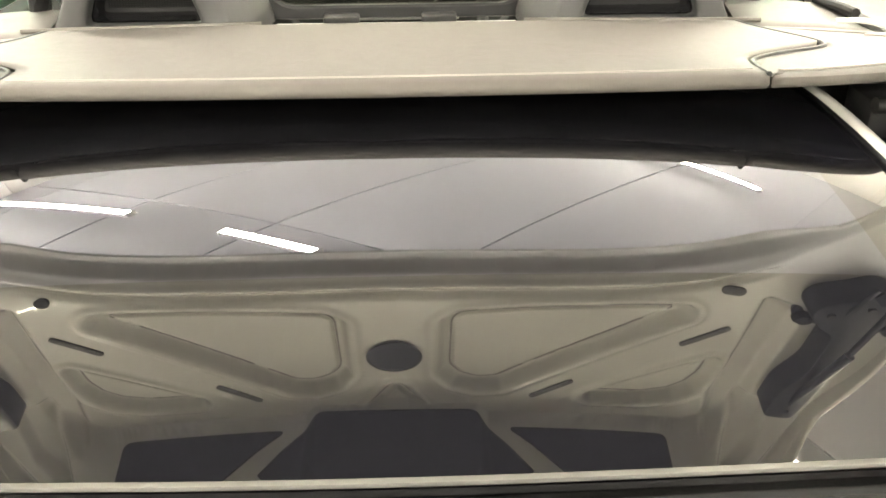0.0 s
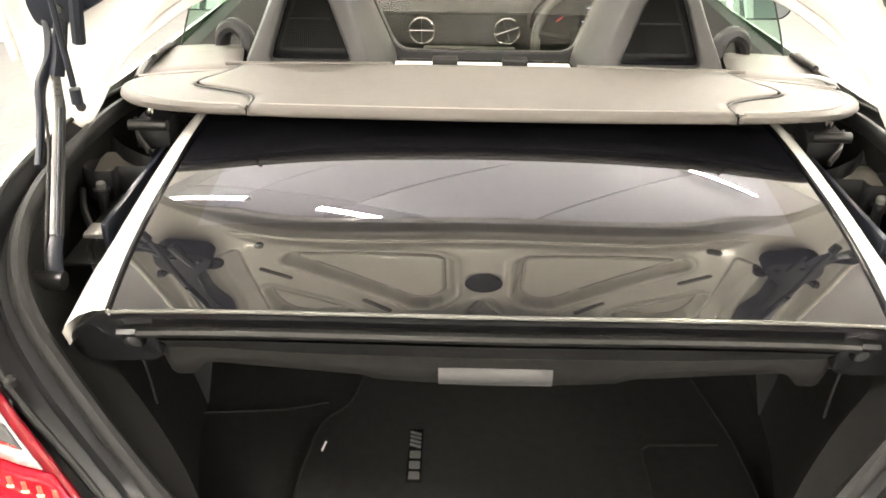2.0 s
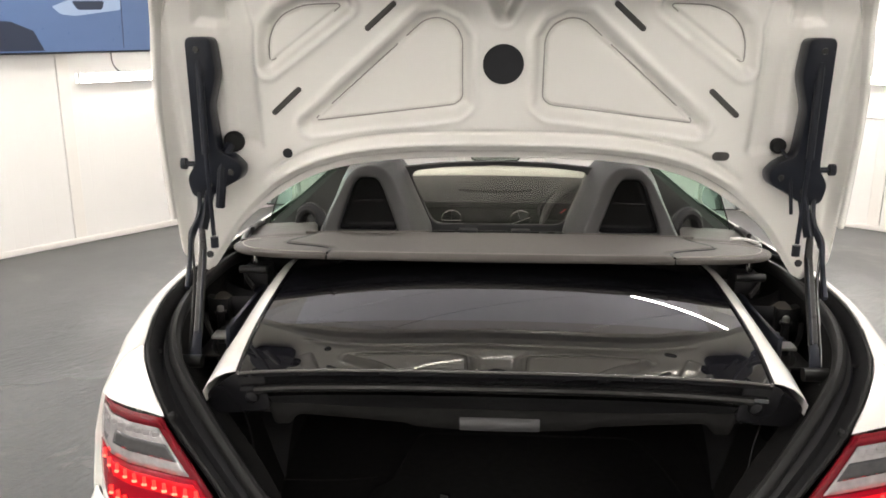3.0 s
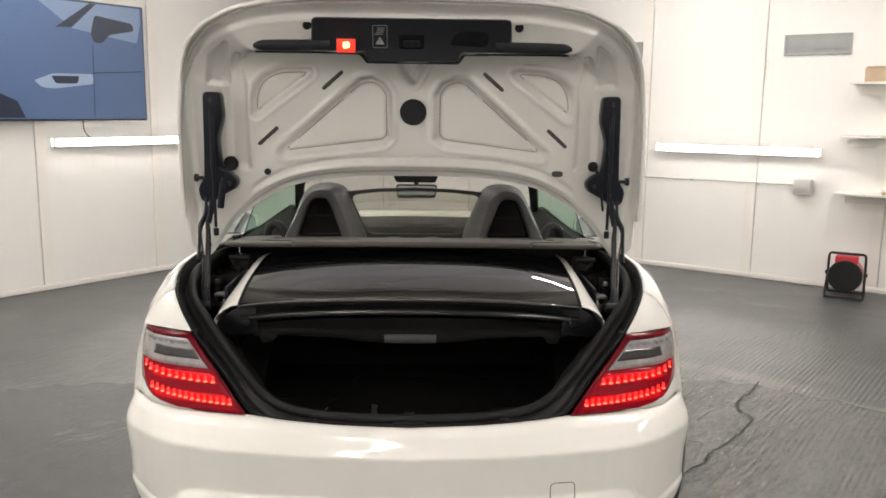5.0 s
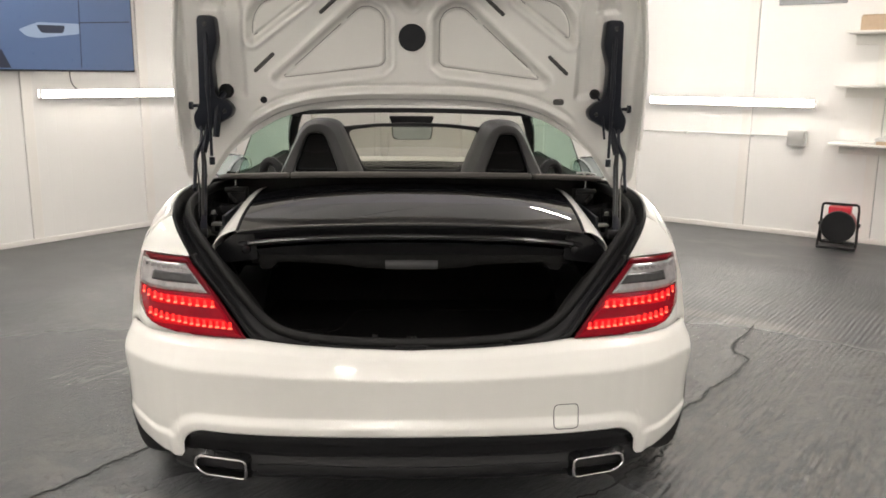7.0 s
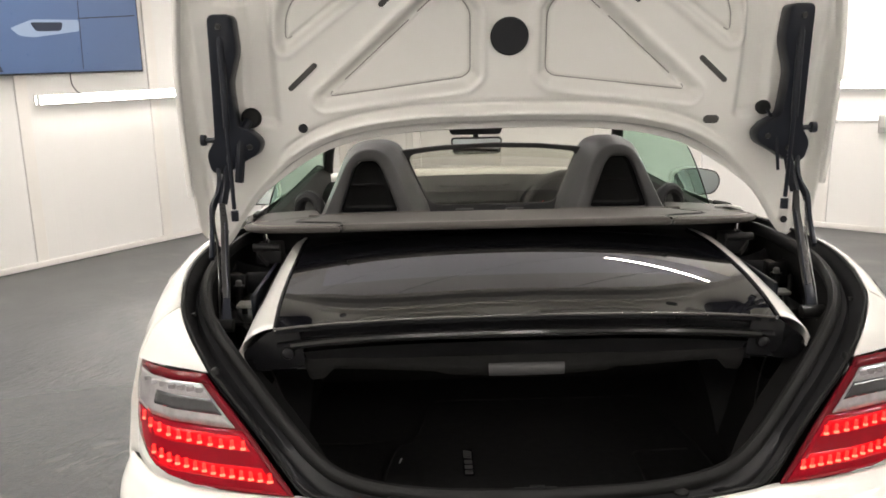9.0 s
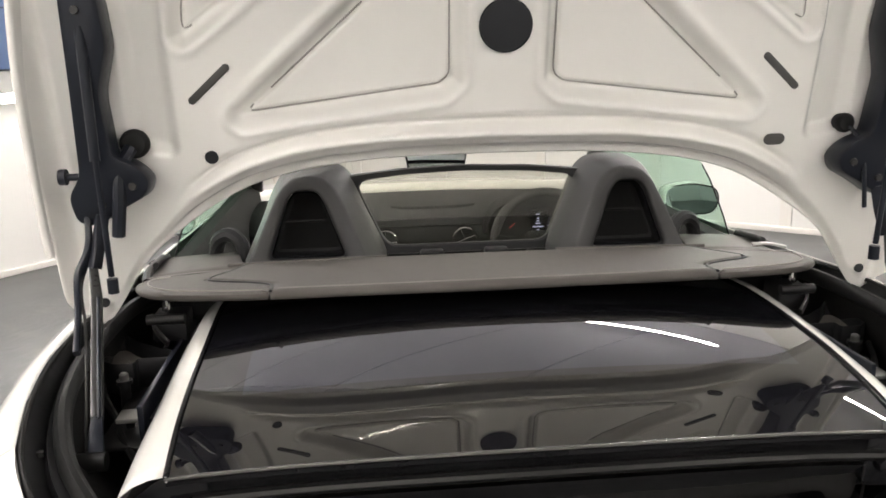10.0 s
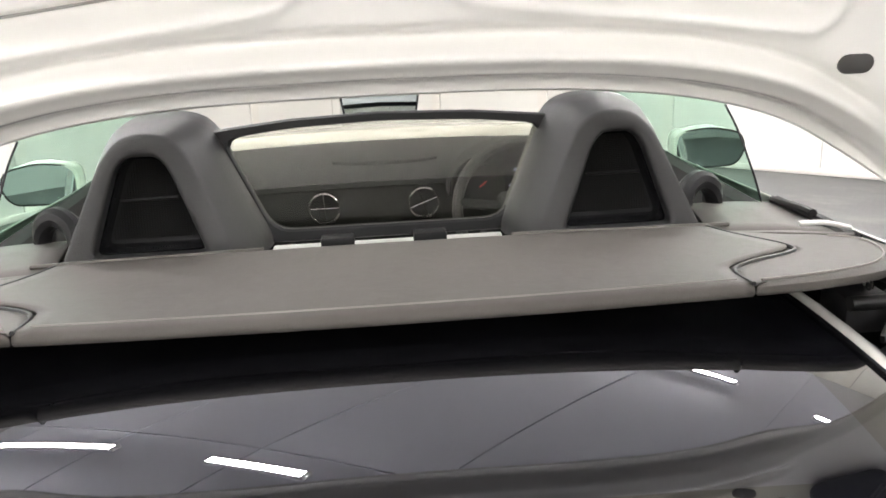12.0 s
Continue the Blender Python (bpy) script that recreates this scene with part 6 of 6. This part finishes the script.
for s in SIDES:
    S = lambda *p: (s * p[0], p[1], p[2])
    ed = [S(0.722, 1.375, 0.96), S(0.70, 1.385, 1.03), S(0.668, 1.42, 1.125), S(0.65, 1.50, 1.158), S(0.60, 1.95, 1.185), S(0.585, 2.03, 1.175)]
    bt = [S(0.722, 1.375, 0.96), S(0.728, 1.5, 0.955), S(0.73, 1.75, 0.945), S(0.73, 2.0, 0.938), S(0.722, 2.4, 0.93), S(0.69, 2.70, 0.92)]
    e2, b2 = catmull(ed, 24), catmull(bt, 24)
    part("side_window", sheet([[a.lerp(b, t) for a, b in zip(e2, b2)] for t in np.linspace(0, 1, 7)]), TINT, car, "green-tinted side window, wound up", thick=0.004)
    part("window_edge", rod(e2[:12], 0.0022, 6), BLACK, car)
    mir = thing_part("door_mirror", car, (s * 0.915, 2.12, 0.918))
    prof = rounded([(-0.10, 0.045), (0.0, 0.062), (0.085, 0.045), (0.10, 0.0), (0.075, -0.05), (-0.07, -0.058), (-0.10, -0.03)], 0.03, 5)
    rp = resample(prof, 40)
    rows = [[(s * p.x * k, d, p.y * k) for p in rp] for k, d in ((0.93, -0.002), (1.0, 0.004), (1.0, 0.04), (0.9, 0.085), (0.6, 0.115), (0.15, 0.125))]
    part("shell", sheet(rows, close_u=True), PAINT, mir, "white mirror housing")
    part("mirror_glass", plate([(s * p.x * 0.93, p.y * 0.93) for p in rp], lambda a, b, d: (a, -0.012 - 0.16 * s * a + 0.05 * b + d, b), 0.003), MIRROR, mir)
    part("mirror_rim", sweep([(s * p.x * 0.95, -0.010 - 0.16 * p.x + 0.05 * p.y, p.y * 0.95) for p in rp + rp[:1]], ring(0.003, 8), up=(0, 1, 0), cap=False), BLACK, mir)
    part("stalk", rod([(-s * 0.07, 0.03, -0.04), (-s * 0.19, 0.04, -0.035)], 0.02, 10), PAINT, mir)
    # cabin side and seat
    part("door_trim", sheet([[S(x, y, z) for y in (1.38, 1.8, 2.3, 2.7)] for x, z in ((0.735, 0.95), (0.70, 0.945), (0.67, 0.90), (0.66, 0.75), (0.67, 0.35))]), DASHMAT, car)
    st = thing_part("seat", car, (0, 0, 0))
    sx = 0.36 * s
    rows = []
    for z, w, y in ((0.42, 0.23, 1.66), (0.60, 0.24, 1.60), (0.80, 0.225, 1.52), (0.92, 0.17, 1.46), (0.97, 0.12, 1.43)):
        rows.append([(sx + w * math.cos(a), y + 0.06 * math.sin(a), z) for a in np.linspace(0, 2 * math.pi, 21)[:-1]])
    part("backrest", sheet(rows, close_u=True), DASHMAT, st)
    part("cushion", box(sx - 0.24, sx + 0.24, 1.62, 2.1, 0.36, 0.48, 0.05, 3), DASHMAT, st)
    part("belt_guide", rod(catmull([S(0.535, 1.30, 0.95), S(0.545, 1.315, 1.00), S(0.575, 1.33, 1.022), S(0.605, 1.34, 1.005), S(0.615, 1.35, 0.95)], 18), 0.019, 10), BLACK, car, "black seat-belt guide")
    part("wiper_rail", rod(catmull([S(0.735, 1.36, 0.968), S(0.73, 1.25, 0.982), S(0.72, 1.18, 0.99)], 10), 0.007, 8), RUBBER, car)

# ---- dashboard ----
dash = thing_part("dashboard", car, (0, -0.12, 0))
tagged(dash, "dark dashboard with round air vents")
prof = [(2.86, 0.880), (2.72, 0.898), (2.60, 0.903), (2.46, 0.898), (2.38, 0.880), (2.345, 0.855), (2.335, 0.840), (2.345, 0.836), (2.33, 0.80), (2.33, 0.74), (2.36, 0.68), (2.42, 0.55), (2.45, 0.30)]
rows = [[(x, y + 0.06 * (x / 0.68) ** 2, z - 0.03 * (x / 0.68) ** 2) for x in np.linspace(-0.68, 0.68, 25)] for y, z in prof]
part("body", sheet(rows), DASHMAT, dash, sharp=50, thick=0.004)
part("top_pod", sweep([(x, 2.50, 0.897) for x in np.linspace(-0.15, 0.16, 9)], rounded([(-0.11, -0.015), (0.09, -0.03), (0.10, 0.004), (-0.11, 0.006)], 0.01, 3), scale=[0.7, 0.88, 0.96, 1, 1, 1, 0.96, 0.88, 0.7]), DASHMAT, dash)
for x, y, z in ((-0.176, 2.325, 0.787), (0.110, 2.325, 0.789), (-0.58, 2.36, 0.78), (0.60, 2.36, 0.79)):
    v = part("air_vent", lathe([(-0.012, 0.040), (-0.016, 0.043), (-0.012, 0.046), (0.012, 0.046), (0.012, 0.040), (-0.012, 0.040)], "y", (x, y, z), 36), CHROME, dash, "chrome-ringed round air vent")
    part("vent_back", lathe([(-0.002, 0.040), (-0.001, 0.0)], "y", (x, y, z), 24), BLACK, v)
    a = 0 if x < 0 else 0.35
    for k in range(2):
        b = a + k * math.pi / 2
        c, d = math.cos(b) * 0.04, math.sin(b) * 0.04
        part("vent_vane", rod([(x - c, y - 0.010, z - d), (x + c, y - 0.010, z + d)], 0.0022, 6), CHROME, v)
bin_ = thing_part("instrument_binnacle", car, (0, -0.12, 0))
rows = []
for y, k in ((2.30, 1.0), (2.29, 1.03), (2.33, 1.06), (2.45, 0.95)):
    rows.append([(0.38 + 0.19 * k * math.cos(a), y, 0.83 + 0.115 * k * math.sin(a)) for a in np.linspace(-0.2, math.pi + 0.2, 25)])
part("hood", sheet(rows), DASHMAT, bin_, thick=0.006)
part("face", plate([(0.38 + 0.185 * math.cos(a), 0.83 + 0.112 * math.sin(a)) for a in np.linspace(-0.4, math.pi + 0.4, 24)], lambda a, b, d: (a, 2.35 + d, b), 0.01), BLACK, bin_)
RED = glow("red_dial", (0.6, 0.06, 0.04), 0.35)
PALE = glow("pale_display", (0.35, 0.36, 0.55), 0.7)
for x in (0.29, 0.47):
    g = part("gauge", lathe([(-0.02, 0.052), (-0.03, 0.056), (-0.02, 0.060), (0.02, 0.060), (0.02, 0.052), (-0.02, 0.052)], "y", (x, 2.335, 0.835), 32), CHROME, bin_, "chrome-ringed gauge")
    part("dial", lathe([(0.0, 0.052), (0.001, 0.0)], "y", (x, 2.335, 0.835), 24), MECH, g)
    part("needle", rod([(x - 0.016, 2.325, 0.822), (x + 0.004, 2.325, 0.838)], 0.0016, 6), RED, g)
disp = part("display", box(0.345, 0.415, 2.330, 2.335, 0.80, 0.885, 0.003), GLOSSBLACK, bin_)
for k, (w, z) in enumerate(((0.014, 0.868), (0.008, 0.852), (0.010, 0.843), (0.020, 0.834), (0.040, 0.822), (0.010, 0.81))):
    part("display_bar", box(0.38 - w / 2, 0.38 + w / 2, 2.3285, 2.3298, z - 0.002, z + 0.002), PALE, bin_)
sw = thing_part("steering_wheel", car, (0.375, 2.02, 0.80))
sw.rotation_euler = (radians(-22), 0, 0)
part("rim", sweep([(0.185 * math.cos(a), 0, 0.185 * math.sin(a)) for a in np.linspace(0, 2 * math.pi, 49)], ring(0.015, 10), up=(0, 1, 0), cap=False), LEATHER2, sw, "dark leather steering wheel rim")
part("hub", box(-0.075, 0.075, -0.02, 0.03, -0.06, 0.05, 0.02, 3), DASHMAT, sw)
for a in (0.15, math.pi - 0.15, -math.pi / 2):
    part("spoke", rod([(0.06 * math.cos(a), 0, 0.06 * math.sin(a)), (0.18 * math.cos(a), 0, 0.18 * math.sin(a))], 0.014, 8), DASHMAT, sw)
part("centre_console", box(-0.12, 0.12, 1.5, 2.4, 0.35, 0.60, 0.03, 3), DASHMAT, car)
part("console_trim", box(-0.17, 0.14, 2.205, 2.215, 0.722, 0.732, 0.003), ALU, car)
part("cabin_floor", sheet([[(x, y, 0.34) for x in (-0.70, 0, 0.70)] for y in (1.28, 2.0, 2.6)]), CARPET, car)
part("cabin_bulkhead", sheet([[(x, 1.29, z) for x in np.linspace(-0.58, 0.58, 7)] for z in (0.34, 0.7, 0.955)]), CARPET, car)
